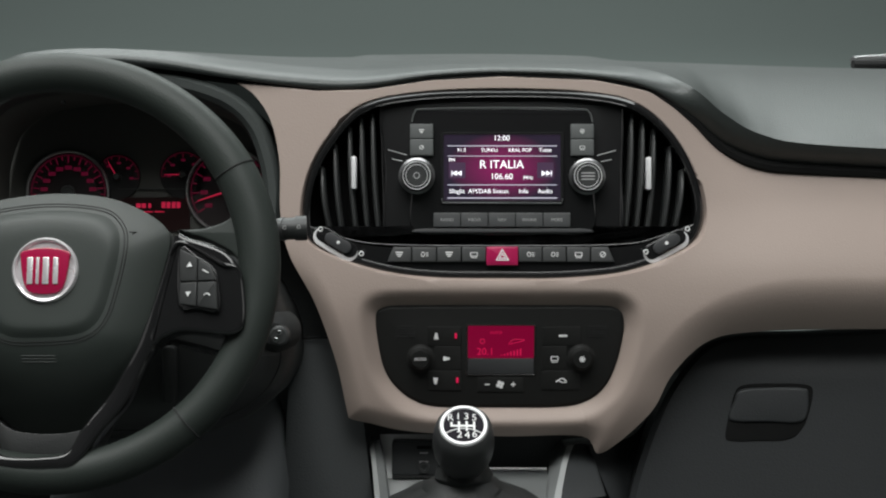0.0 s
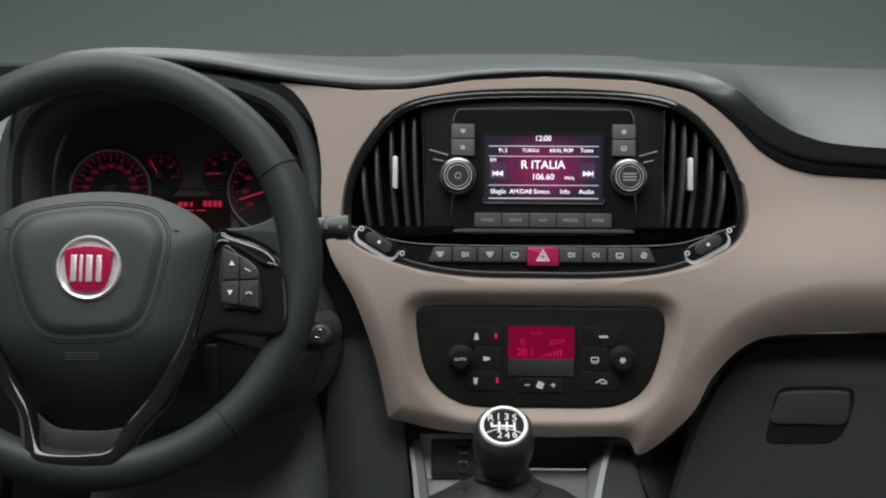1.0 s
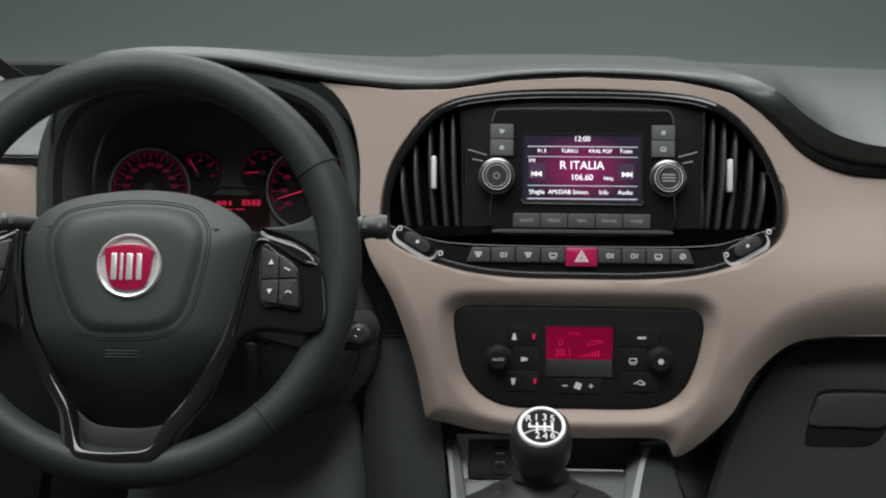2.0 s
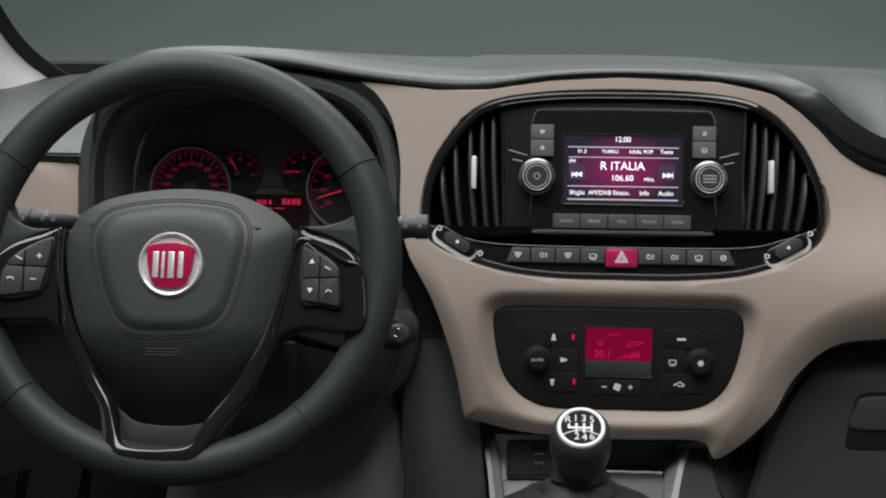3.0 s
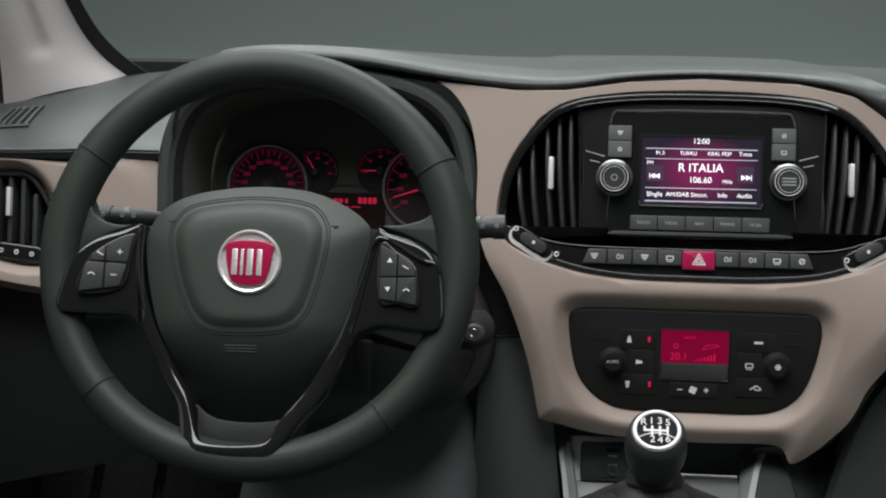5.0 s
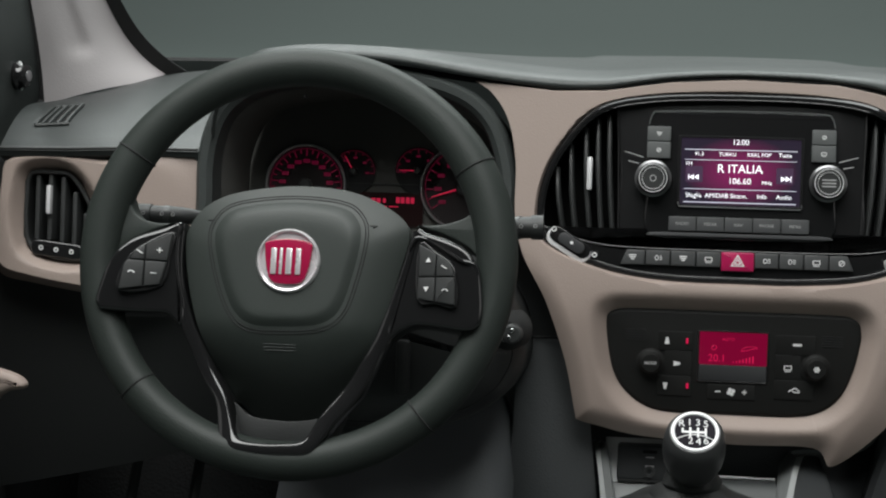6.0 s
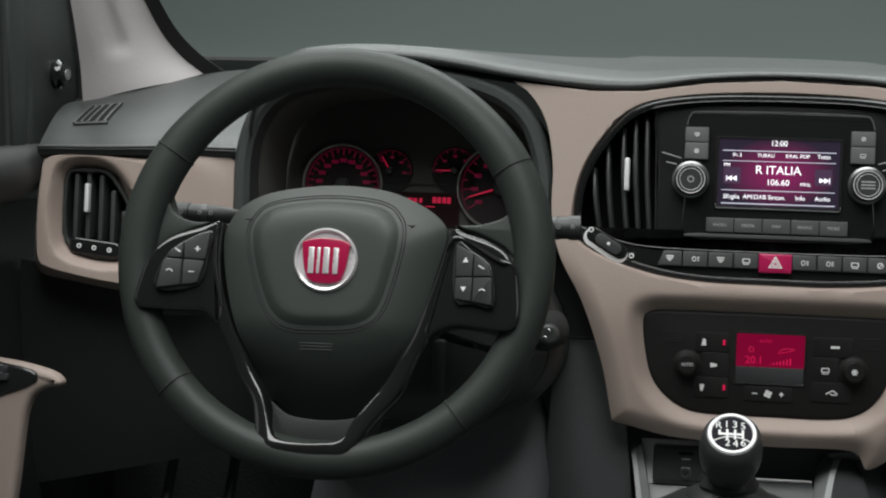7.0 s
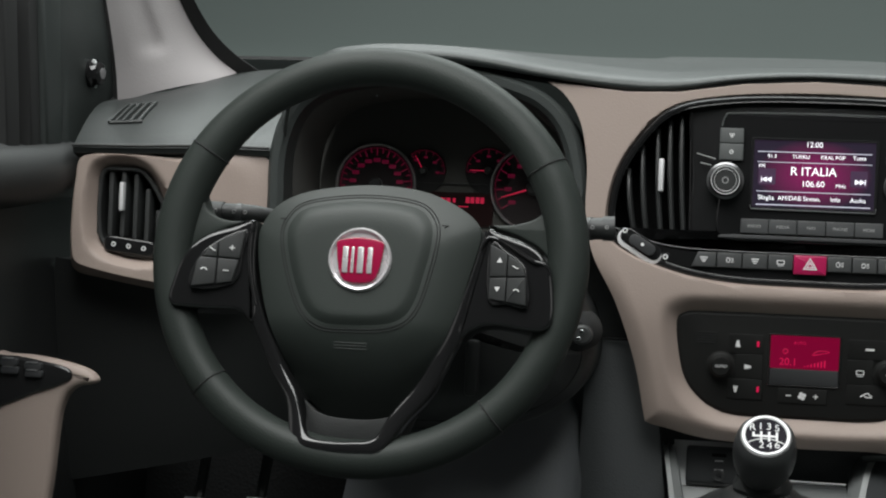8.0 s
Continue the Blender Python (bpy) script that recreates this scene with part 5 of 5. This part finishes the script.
box_part("divider", -0.3504, 0.0620, -0.2674, 0.0633, DW - 0.002, DW + 0.001, SLAT, cluster, 0.0003, 0.0002, "thin grey divider")
lcd = part("trip_display", plate(rounded(-0.3500, 0.0536, -0.2655, 0.0186, 0.002, 2), DW - 0.002, DW + 0.0008), material("dark_red_lcd", (0.01, 0, 0), 0.3, glow=(0.05, 0.0, 0.004), glow_strength=0.02), cluster, "dark trip display")
for c0 in ((-0.3211, 0.0475, -0.3165, 0.0427), (-0.3155, 0.0475, -0.3110, 0.0427), (-0.3085, 0.0475, -0.3055, 0.0427), (-0.2945, 0.0491, -0.2905, 0.0427), (-0.2895, 0.0491, -0.2855, 0.0427), (-0.2840, 0.0491, -0.2800, 0.0427), (-0.2790, 0.0491, -0.2750, 0.0427), (-0.3129, 0.0394, -0.3040, 0.0381), (-0.3020, 0.0394, -0.2916, 0.0383)):
    part("line_of_writing", plate(rounded(*c0, 0.0006, 2), DW + 0.0008, DW + 0.0013), bpy.data.materials["red_needle"], lcd, "lit red line of writing")


# ---- console and gear lever ----
console = thing("centre_console", (0.0164, -0.2432, 0.05), "graphite grey centre console with storage tray", "console")
edge_a = spline([(-0.0764, -0.1935, -0.075), (-0.0704, -0.2133, -0.02), (-0.0652, -0.2305, 0.05), (-0.0624, -0.2392, 0.09)], 5, False)
edge_b = spline([(-0.0709, -0.1940, -0.075), (-0.0659, -0.2132, -0.02), (-0.0601, -0.2303, 0.05), (-0.0573, -0.2390, 0.09)], 5, False)
edge_c = spline([(-0.0645, -0.1921, -0.07), (-0.0586, -0.2129, -0.02), (-0.0526, -0.2300, 0.05), (-0.0499, -0.2387, 0.09)], 5, False)
part("side_rail", strip(edge_a, edge_b, 0.02, 0.0004, 0.0012), CONSOLE, console, "pale graphite edge of the rail", crease=80)
part("rail_flank", strip(edge_b, edge_c, 0.03, 0.0, 0.0008), RAIL, console, "dark graphite rail flank", crease=80)
edge_a = spline([(0.1320, -0.1975, -0.072), (0.1228, -0.2074, -0.03), (0.1112, -0.2255, 0.05), (0.1080, -0.2310, 0.08)], 5, False)
edge_b = spline([(0.1246, -0.1985, -0.072), (0.1170, -0.2076, -0.03), (0.1048, -0.2258, 0.05), (0.1012, -0.2315, 0.08)], 5, False)
edge_c = spline([(0.1190, -0.1970, -0.085), (0.1090, -0.2120, -0.06), (0.0990, -0.2265, 0.04), (0.0960, -0.2320, 0.07)], 5, False)
part("side_rail", strip(edge_a, edge_b, 0.02, 0.0004, 0.0012), CONSOLE, console, "pale graphite edge of the rail", crease=80)
part("rail_flank", strip(edge_b, edge_c, 0.03, 0.0, 0.0008), RAIL, console, "dark graphite rail flank", crease=80)
part("rail_cap", plate(spline([(0.1198, -0.1965), (0.1476, -0.1938), (0.1507, -0.1985), (0.1308, -0.2013)], 4), -0.10, -0.074, 0.002), RAIL, console, "dark graphite rail head")
bm = sheet([[(-0.0650, -0.1880, -0.078), (-0.0103, -0.1880, -0.078), (0.0450, -0.1880, -0.078)], [(-0.0590, -0.2300, -0.058), (-0.0103, -0.2300, -0.058), (0.0450, -0.2300, -0.058)], [(-0.0535, -0.2400, 0.0), (-0.0050, -0.2400, 0.0), (0.0450, -0.2400, 0.0)], [(-0.0490, -0.2450, 0.07), (0.0, -0.2450, 0.07), (0.0450, -0.2450, 0.07)]])
bmesh.ops.recalc_face_normals(bm, faces=list(bm.faces))
part("deck", bm, CONSOLE, console, "graphite grey deck")
bm = sheet([[(0.0380, -0.2215, -0.062), (0.1036, -0.2215, -0.062)], [(0.0380, -0.2245, -0.055), (0.1036, -0.2240, -0.055)], [(0.0355, -0.2340, 0.06), (0.1000, -0.2330, 0.06)]])
bmesh.ops.recalc_face_normals(bm, faces=list(bm.faces))
part("tray_deck", bm, RAIL, console, "grey deck before the tray")
part("tray_back", plate([(0.0300, -0.1880), (0.1220, -0.1880), (0.1090, -0.2260), (0.0300, -0.2260)], -0.14, -0.10), LOWER, console, "dark back of the tray")
part("tray_lip", tube([(0.0400, -0.2205, -0.060), (0.1030, -0.2207, -0.060)], 0.0015, 8), SILVER, console, "silver tray lip")
edge_d = spline([(0.1500, -0.1945, -0.085), (0.1500, -0.2074, -0.05), (0.1518, -0.2239, 0.02), (0.1530, -0.2320, 0.05)], 5, False)
edge_a = spline([(0.1322, -0.1975, -0.074), (0.1230, -0.2074, -0.032), (0.1114, -0.2255, 0.048), (0.1082, -0.2310, 0.078)], 5, False)
part("side_skirt", strip(edge_d, edge_a, 0.05, 0.002, 0.006), LOWER, console, "charcoal side skirt", crease=80)

socket = thing("media_socket", (-0.0278, -0.2275, -0.06), "black panel with media sockets", "socket panel")
body = part("panel", plate(rounded(-0.0521, -0.1925, 0.0020, -0.2272, 0.003, 4), -0.09, -0.053, 0.002), LOWER, socket)
box_part("panel_edge", -0.0516, -0.2262, 0.0020, -0.2290, -0.085, -0.050, GAP, socket, 0.001, 0.0008)
box_part("usb_slot", -0.0271, -0.1968, -0.0130, -0.2000, -0.06, -0.0520, PITCH, socket, 0.0006, 0.0003, "black slot")
box_part("line_of_writing", -0.0242, -0.2032, -0.0157, -0.2046, -0.06, -0.0524, GREY_PRINT, socket, 0.0004, 0.0002)
box_part("line_of_writing", -0.0246, -0.2120, -0.0155, -0.2136, -0.06, -0.0524, GREY_PRINT, socket, 0.0004, 0.0002)
part("round_socket", frame_ring(circle(-0.0202, -0.2182, 0.0058, 20), circle(-0.0202, -0.2182, 0.0028, 20), -0.06, -0.0500, bevel=0.0008), SLAT, socket)

# gear lever: axis leans back towards the cabin
KNOB = DASH @ Matrix.Translation((0.0175, -0.1570, 0.136)) @ Matrix.Rotation(radians(-41), 4, "X")
gear_lever = thing("gear_lever", (0, 0, -0.10), "black gear lever knob with white gear diagram cap", "gear lever", KNOB)
knob = part("knob", turned([(0.0185, -0.0585), (0.0205, -0.0560), (0.0240, -0.047), (0.0266, -0.038), (0.0278, -0.028), (0.0277, -0.019), (0.0268, -0.010), (0.0250, -0.003), (0.0222, 0.0008), (0.019, 0.0012)], (0, 0, 0), 48), KNOB_SKIN, gear_lever, "soft black knob")
part("collar", turned([(0.0190, -0.074), (0.0205, -0.068), (0.0205, -0.060), (0.0175, -0.0575)], (0, 0, 0), 40), GAP, gear_lever, "black collar under the knob")
part("cap_ring", frame_ring(circle(0, 0, 0.0212, 48), circle(0, 0, 0.0178, 48), -0.004, 0.0026, bevel=0.0009), material("bright_silver_ring", (0.85, 0.85, 0.86), 0.45, 0.3, vary=0.03), knob, "bright silver ring")
cap = part("cap", plate(circle(0, 0, 0.0181, 48), -0.004, 0.0014), material("matt_black_cap", (0.012, 0.01, 0.014), 0.75, vary=0.0, specular=0.15), knob, "black cap with gear diagram")
for ch, cu, cv in (("R", -0.0118, 0.0082), ("1", -0.0048, 0.0094), ("3", 0.0024, 0.0094), ("5", 0.0094, 0.0082), ("2", -0.0038, -0.0100), ("4", 0.0030, -0.0106), ("6", 0.0096, -0.0096)):
    text("numeral", ch, cu, cv, 0.0016, 0.0072, WHITE_PRINT, gear_lever)
bm = bmesh.new()
for cu, a, b in ((-0.0108, -0.001, 0.0034), (-0.0042, -0.006, 0.0042), (0.0026, -0.006, 0.0042), (0.0092, -0.005, 0.0040)):
    plate(rounded(cu - 0.0010, a, cu + 0.0010, b, 0.0002, 1), 0.0013, 0.0018, bm=bm)
plate(rounded(-0.0118, -0.0016, 0.0102, 0.0004, 0.0002, 1), 0.0013, 0.00185, bm=bm)
tube([(0.0172 * math.cos(radians(a)), -0.0050 + 0.0030 * math.cos(radians(2 * a + 180)) - 0.0012, 0.0015) for a in range(20, 161, 10)], 0.0006, 5, bm=bm)
part("gate_diagram", bm, WHITE_PRINT, gear_lever, "white gate diagram")


def boot():
    """A creased sleeve that spreads level over the deck from the leaning lever."""
    rows = []
    rnd = random.Random(3)
    place = KNOB.inverted() @ DASH
    for v, r, w in ((-0.198, 0.0195, 0.086), (-0.206, 0.023, 0.085), (-0.210, 0.022, 0.084), (-0.216, 0.031, 0.083), (-0.219, 0.033, 0.082), (-0.225, 0.044, 0.08), (-0.228, 0.049, 0.08), (-0.236, 0.061, 0.078), (-0.240, 0.066, 0.077), (-0.252, 0.072, 0.075)):
        ring = []
        for a in np.linspace(0, 2 * math.pi, 41)[:-1]:
            q = r * (1 + 0.03 * math.sin(5 * a + v * 300) + 0.02 * rnd.uniform(-1, 1))
            ring.append(tuple(place @ Vector((0.0175 + 1.15 * q * math.cos(a), v - 0.26 * q * math.sin(a), w + 0.966 * q * math.sin(a)))))
        rows.append(ring)
    bm = sheet(rows, closed=True)
    bmesh.ops.recalc_face_normals(bm, faces=list(bm.faces))
    return bm


part("boot", boot(), DARK, gear_lever, "creased black leather boot")

# ---- driver's side vent ----
side_vent = thing("side_air_vent", (-0.6238, -0.0285, -0.02), "black side air vent with upright vanes and silver slider", "air vent")
part("backing", plate(inset([p[:2] for p in LEFT_VENT], -0.002), -0.06, -0.045), GAP, side_vent)
part("surround", frame_ring([tuple(p[:2]) for p in inset([q[:2] for q in LEFT_VENT], -0.001)], [tuple(p[:2]) for p in inset([q[:2] for q in LEFT_VENT], 0.003)], -0.05, -0.008, bevel=0.0012), DARK, side_vent)
for k, (u, v0, v1) in enumerate(((-0.6565, 0.0539, (-0.6539, -0.0067)[1]), (-0.6446, 0.0584, (-0.6417, -0.0079)[1]), (-0.6314, 0.0595, (-0.6284, -0.0085)[1]), (-0.6180, 0.0565, (-0.6150, -0.0103)[1]), (-0.6053, 0.0414, (-0.6029, -0.0121)[1]), (-0.5936, 0.0205, (-0.5921, -0.0128)[1]))):
    vane = box_part("vane", u - 0.0024, v1, u + 0.0024, v0, -0.044, -0.012, SLAT, side_vent, 0.002, 0.0012)
    if k == 2:
        box_part("slider", u - 0.0022, v0 - 0.041, u + 0.0022, v0 - 0.012, -0.02, -0.006, SILVER, vane, 0.001, 0.0008, "silver slider")
cu_, cv_ = -0.6213, -0.0175
bm = plate(rounded(-0.027, -0.008, 0.027, 0.008, 0.006), -0.02, -0.006, 0.002)
bmesh.ops.transform(bm, matrix=Matrix.Translation((cu_, cv_, 0)) @ Matrix.Rotation(radians(-6), 4, "Z"), verts=list(bm.verts))
roller = part("roller_panel", bm, PIANO, side_vent)
for k in (-1, 0, 1):
    u, v = cu_ + k * 0.016, cv_ - k * 0.0017
    part("symbol", frame_ring(circle(u, v, 0.0025, 10), circle(u, v, 0.0013, 10), -0.007, -0.0055, bevel=0.0001), WHITE_PRINT, side_vent)

# ---- door, pillar and screen edge ----
DOOR_U = -0.715


def door_plate(outline, u0, u1, bevel=0.004):
    """A panel of the door: outline in (v, w), thickness towards the cabin."""
    bm = plate(outline, u0, u1, bevel)
    for vert in bm.verts:
        a, b, c = vert.co
        vert.co = (c, a, b)
    bmesh.ops.recalc_face_normals(bm, faces=list(bm.faces))
    return bm


door = thing("door_1", (DOOR_U, -0.35, 0.1), "open-topped black door trim with beige armrest", "car door", kind="structure")
part("door_card", door_plate([(0.0695, 0.2439), (0.0810, 0.0247), (0.0852, -0.0955), (-0.0607, -0.1283), (-0.2226, -0.1299), (-0.3432, -0.1434), (-0.2833, 0.2121)], DOOR_U - 0.05, DOOR_U, 0.01), DARK, door, "black door card")
part("door_shoulder", tube(spline([(DOOR_U - 0.002, 0.0265, 0.3302), (DOOR_U + 0.004, 0.0376, 0.1847), (DOOR_U + 0.004, 0.0500, 0.0331), (DOOR_U, 0.0609, -0.0697)], 6, False), 0.03, 16), DARK, door, "rounded dark shoulder")
ARM = spline([(-0.7700, -0.1262), (-0.7065, -0.1258), (-0.6817, -0.1264), (-0.6554, -0.1299), (-0.6350, -0.1343), (-0.6219, -0.1391), (-0.6150, -0.1460), (-0.6180, -0.1508), (-0.6313, -0.1533), (-0.6411, -0.1594), (-0.6465, -0.1679), (-0.6503, -0.1805), (-0.6525, -0.1971), (-0.6544, -0.2192), (-0.6563, -0.2413), (-0.6600, -0.2720), (-0.6640, -0.3060), (-0.7707, -0.3190)], 5)
armrest = part("armrest", plate(ARM, 0.074, 0.089, 0.007, steps=5), BEIGE, door, "beige armrest panel")
sw = part("switch_panel", plate(spline([(-0.7828, -0.1285), (-0.7070, -0.1273), (-0.6896, -0.1280), (-0.6693, -0.1308), (-0.6491, -0.1343), (-0.6400, -0.1379), (-0.6376, -0.1430), (-0.6402, -0.1480), (-0.6539, -0.1548), (-0.6765, -0.1629), (-0.7049, -0.1754), (-0.7808, -0.2070)], 5), 0.084, 0.0925, 0.003), GLOSS, door, "gloss black window switch panel")
for u, v in ((-0.7000, -0.1330), (-0.6990, -0.1408), (-0.6755, -0.1358), (-0.6745, -0.1430)):
    box_part("window_switch", u - 0.009, v - 0.0035, u + 0.009, v + 0.0035, 0.088, 0.0965, DARKKEY, sw, 0.002, 0.001)
    box_part("window_switch_edge", u - 0.007, v + 0.0030, u + 0.004, v + 0.0040, 0.0925, 0.0972, SATIN, sw, 0.0003, 0.0002)

SAIL = [(0.2507, -0.0169), (0.2710, -0.1417), (0.2185, -0.1706), (0.1761, -0.1899), (0.1440, -0.1901), (0.1023, -0.1022), (0.0840, -0.0753), (0.0815, -0.0353)]
sail = part("sail_panel", door_plate(SAIL, DOOR_U - 0.03, DOOR_U + 0.002, 0.004), SOFT_TOP, door, "dark grey mirror corner trim")
part("sail_edge", tube([(DOOR_U + 0.002, p[0], p[1]) for p in SAIL[1:6]], 0.007, 8), GAP, sail, "black rubber edge")
part("window_frame", door_plate([(0.2428, 0.0317), (0.2507, -0.0169), (0.0817, -0.0383), (0.0790, 0.0030)], DOOR_U - 0.03, DOOR_U + 0.006, 0.006), SOFT_TOP, door, "grey upright window frame")
part("window_frame_roll", tube(spline([(DOOR_U - 0.020, 0.290, -0.045), (DOOR_U - 0.0145, 0.2344, -0.047), (DOOR_U - 0.010, 0.16, -0.05), (DOOR_U - 0.007, 0.086, -0.052), (DOOR_U - 0.006, 0.070, -0.052)], 5, False), 0.0125, 16), SOFT_TOP, door, "grey rolled window frame")
part("window_seal", door_plate([(0.2392, 0.0537), (0.2428, 0.0317), (0.0790, 0.0030), (0.0774, 0.0285)], DOOR_U - 0.03, DOOR_U, 0.003), GAP, door, "black window seal")
part("window_frame_inner", door_plate([(0.2315, 0.1011), (0.2366, 0.0698), (0.0763, 0.0451), (0.0743, 0.0773)], DOOR_U - 0.03, DOOR_U - 0.004, 0.003), GAP, door, "black window channel")
mu, mv = DOOR_U + 0.004, (0.1681, -0.1162)[0]
mw = (0.1681, -0.1162)[1]
bmk = turned([(0.016, -0.004), (0.016, 0.004), (0.013, 0.007), (0.012, 0.011), (0.008, 0.013), (0.004, 0.0135)], (0, 0, 0), 24)
bmesh.ops.transform(bmk, matrix=Matrix.Translation((mu, mv, mw)) @ Matrix.Rotation(radians(80), 4, "Y"), verts=list(bmk.verts))
part("mirror_knob", bmk, PIANO, door, "gloss black mirror adjuster")
bmk = turned([(0.006, 0.009), (0.006, 0.0138), (0.004, 0.0145), (0.002, 0.0146)], (0, 0, 0), 20)
bmesh.ops.transform(bmk, matrix=Matrix.Translation((mu, mv, mw)) @ Matrix.Rotation(radians(80), 4, "Y"), verts=list(bmk.verts))
part("mirror_knob_cap", bmk, SATIN, door, "silver cap of the mirror adjuster")

# windscreen pillar: pale lining that climbs back from the dash corner
left = spline([(-0.6854, 0.1380, -0.13), (-0.6822, 0.1744, -0.11), (-0.6784, 0.2133, -0.08), (-0.6747, 0.2610, -0.04)], 6, False)
right = spline([(-0.6031, 0.1900, -0.33), (-0.6281, 0.2105, -0.30), (-0.6445, 0.2384, -0.26), (-0.6540, 0.2862, -0.19)], 6, False)


def pillar():
    rows = []
    for k in range(13):
        s = k / 12
        rows.append([tuple(a * (1 - s) + b * s + np.array([0, 0.0, 0.025 * math.sin(math.pi * s) - 0.020 * math.exp(-((s - 0.45) / 0.13) ** 4) * smooth01(6, 10, i)])) for i, (a, b) in enumerate(zip(left, right))])
    bm = sheet(rows)
    bmesh.ops.recalc_face_normals(bm, faces=list(bm.faces))
    return bm


pillar_trim = thing("windscreen_pillar", tuple(left[0]), "pale grey fabric lined windscreen pillar", "pillar", kind="structure")
part("lining", pillar(), PILLAR, pillar_trim)
edge = [(p[0] + 0.006, p[1], p[2] - 0.01) for p in right]
foot = spline([(-0.6060, 0.1910, -0.34), (-0.5804, 0.1895, -0.345), (-0.5182, 0.1903, -0.35), (-0.4206, 0.1929, -0.35)], 5, False)
screen_edge = thing("windscreen_edge", tuple(edge[0]), "black painted edge of the windscreen", "windscreen", kind="structure")
rows = [[tuple(p) for p in right], [(p[0] + 0.010 + 0.012 * (1 - i / len(right)), p[1] + 0.006, p[2] - 0.006) for i, p in enumerate(right)]]
bm = sheet(rows, 0.002)
bmesh.ops.recalc_face_normals(bm, faces=list(bm.faces))
part("side_band", bm, GAP, screen_edge)

# ---- footwell ----
single("kick_panel", door_plate([(-0.06, -0.46), (-0.06, -0.02), (-0.20, 0.02), (-0.80, 0.05), (-0.80, -0.46)], DOOR_U - 0.03, DOOR_U - 0.004, 0.004), DARK, "black kick panel of the footwell", "trim panel", kind="structure")
bm = sheet([[(-0.78, -0.12, -0.40), (-0.2, -0.12, -0.40), (0.6, -0.12, -0.40)], [(-0.78, -0.42, -0.36), (-0.2, -0.42, -0.36), (0.6, -0.42, -0.36)], [(-0.78, -0.60, -0.22), (-0.2, -0.60, -0.22), (0.6, -0.60, -0.22)], [(-0.78, -0.75, 0.4), (-0.2, -0.75, 0.4), (0.6, -0.75, 0.4)]])
bmesh.ops.recalc_face_normals(bm, faces=list(bm.faces))
single("footwell_carpet", bm, CARPET, "charcoal carpet of the footwell", "carpet", kind="structure")
tunnel = []
for v, w in ((-0.10, -0.075), (-0.15, -0.05), (-0.20, -0.025), (-0.25, 0.02), (-0.31, 0.08)):
    tunnel.append([(u - 0.06 * (v + 0.15) * (u > -0.2), v, w - d) for u, d in ((-0.400, 0.10), (-0.375, 0.04), (-0.35, 0.012), (-0.32, 0.002), (-0.26, 0.0), (-0.20, 0.0), (-0.180, 0.003), (-0.168, 0.012), (-0.162, 0.03), (-0.160, 0.06))])
tunnel = sheet(tunnel)
bmesh.ops.recalc_face_normals(tunnel, faces=list(tunnel.faces))
part("knee_bolster", tunnel, BOLSTER, dashboard, "charcoal plastic knee bolster under the column")
for u, v, w in ((-0.5784, -0.2413, -0.15), (-0.5080, -0.2369, -0.15)):
    ob = thing("pedal", (u, v - 0.1, w), "dark metal pedal with ribbed rubber pad", "pedal", group="pedals")
    part("arm", tube([(u, v + 0.10, w - 0.06), (u, v + 0.02, w - 0.03), (u - 0.004, v - 0.06, w)], 0.006, 8), DARK, ob)
    part("pad", plate(rounded(u - 0.035, v - 0.105, u + 0.025, v - 0.055, 0.008), w - 0.006, w + 0.010, 0.004), DARK, ob, "black rubber pad")
    part("pad_trim", tube([(u - 0.016, v - 0.052, w + 0.006), (u + 0.006, v - 0.052, w + 0.008)], 0.003, 8), SATIN, ob, "bright worn edge")

# ---- ahead of the dash ----
for u, v in ((-0.0161, 0.2278), (0.0255, 0.2278)):
    nozzle = thing("washer_nozzle", (u, v - 0.006, -0.36), "small pale washer nozzle on the scuttle", "washer nozzle", group="washer nozzles")
    part("body", plate(spline([(u - 0.003, v - 0.008), (u - 0.0025, v), (u, v + 0.0015), (u + 0.0025, v), (u + 0.003, v - 0.008)], 3), -0.37, -0.355, 0.001), GREYKEY, nozzle)
wiper = thing("wiper", (0.4863, 0.2164, -0.36), "black windscreen wiper arm lying on the scuttle", "wiper")
part("arm", tube(spline([(0.4850, 0.2231, -0.36), (0.4997, 0.2257, -0.37), (0.5466, 0.2298, -0.39), (0.6471, 0.2351, -0.42)], 5, False), 0.005, 8), SATIN, wiper, "grey metal arm")
part("blade", tube(spline([(0.4823, 0.2177, -0.35), (0.5198, 0.2190, -0.36), (0.6471, 0.2231, -0.40)], 5, False), 0.0055, 8), GAP, wiper, "black rubber blade")
scuttle = sheet([[(-1.0, 0.21, -0.34), (0.0, 0.216, -0.34), (0.9, 0.20, -0.34)], [(-1.0, 0.20, -0.42), (0.0, 0.206, -0.42), (0.9, 0.19, -0.42)], [(-1.0, 0.05, -0.8), (0.0, 0.06, -0.8), (0.9, 0.05, -0.8)]], -0.004)
bmesh.ops.recalc_face_normals(scuttle, faces=list(scuttle.faces))
single("scuttle", scuttle, DARK, "dark scuttle panel ahead of the dashboard", "scuttle", kind="structure")
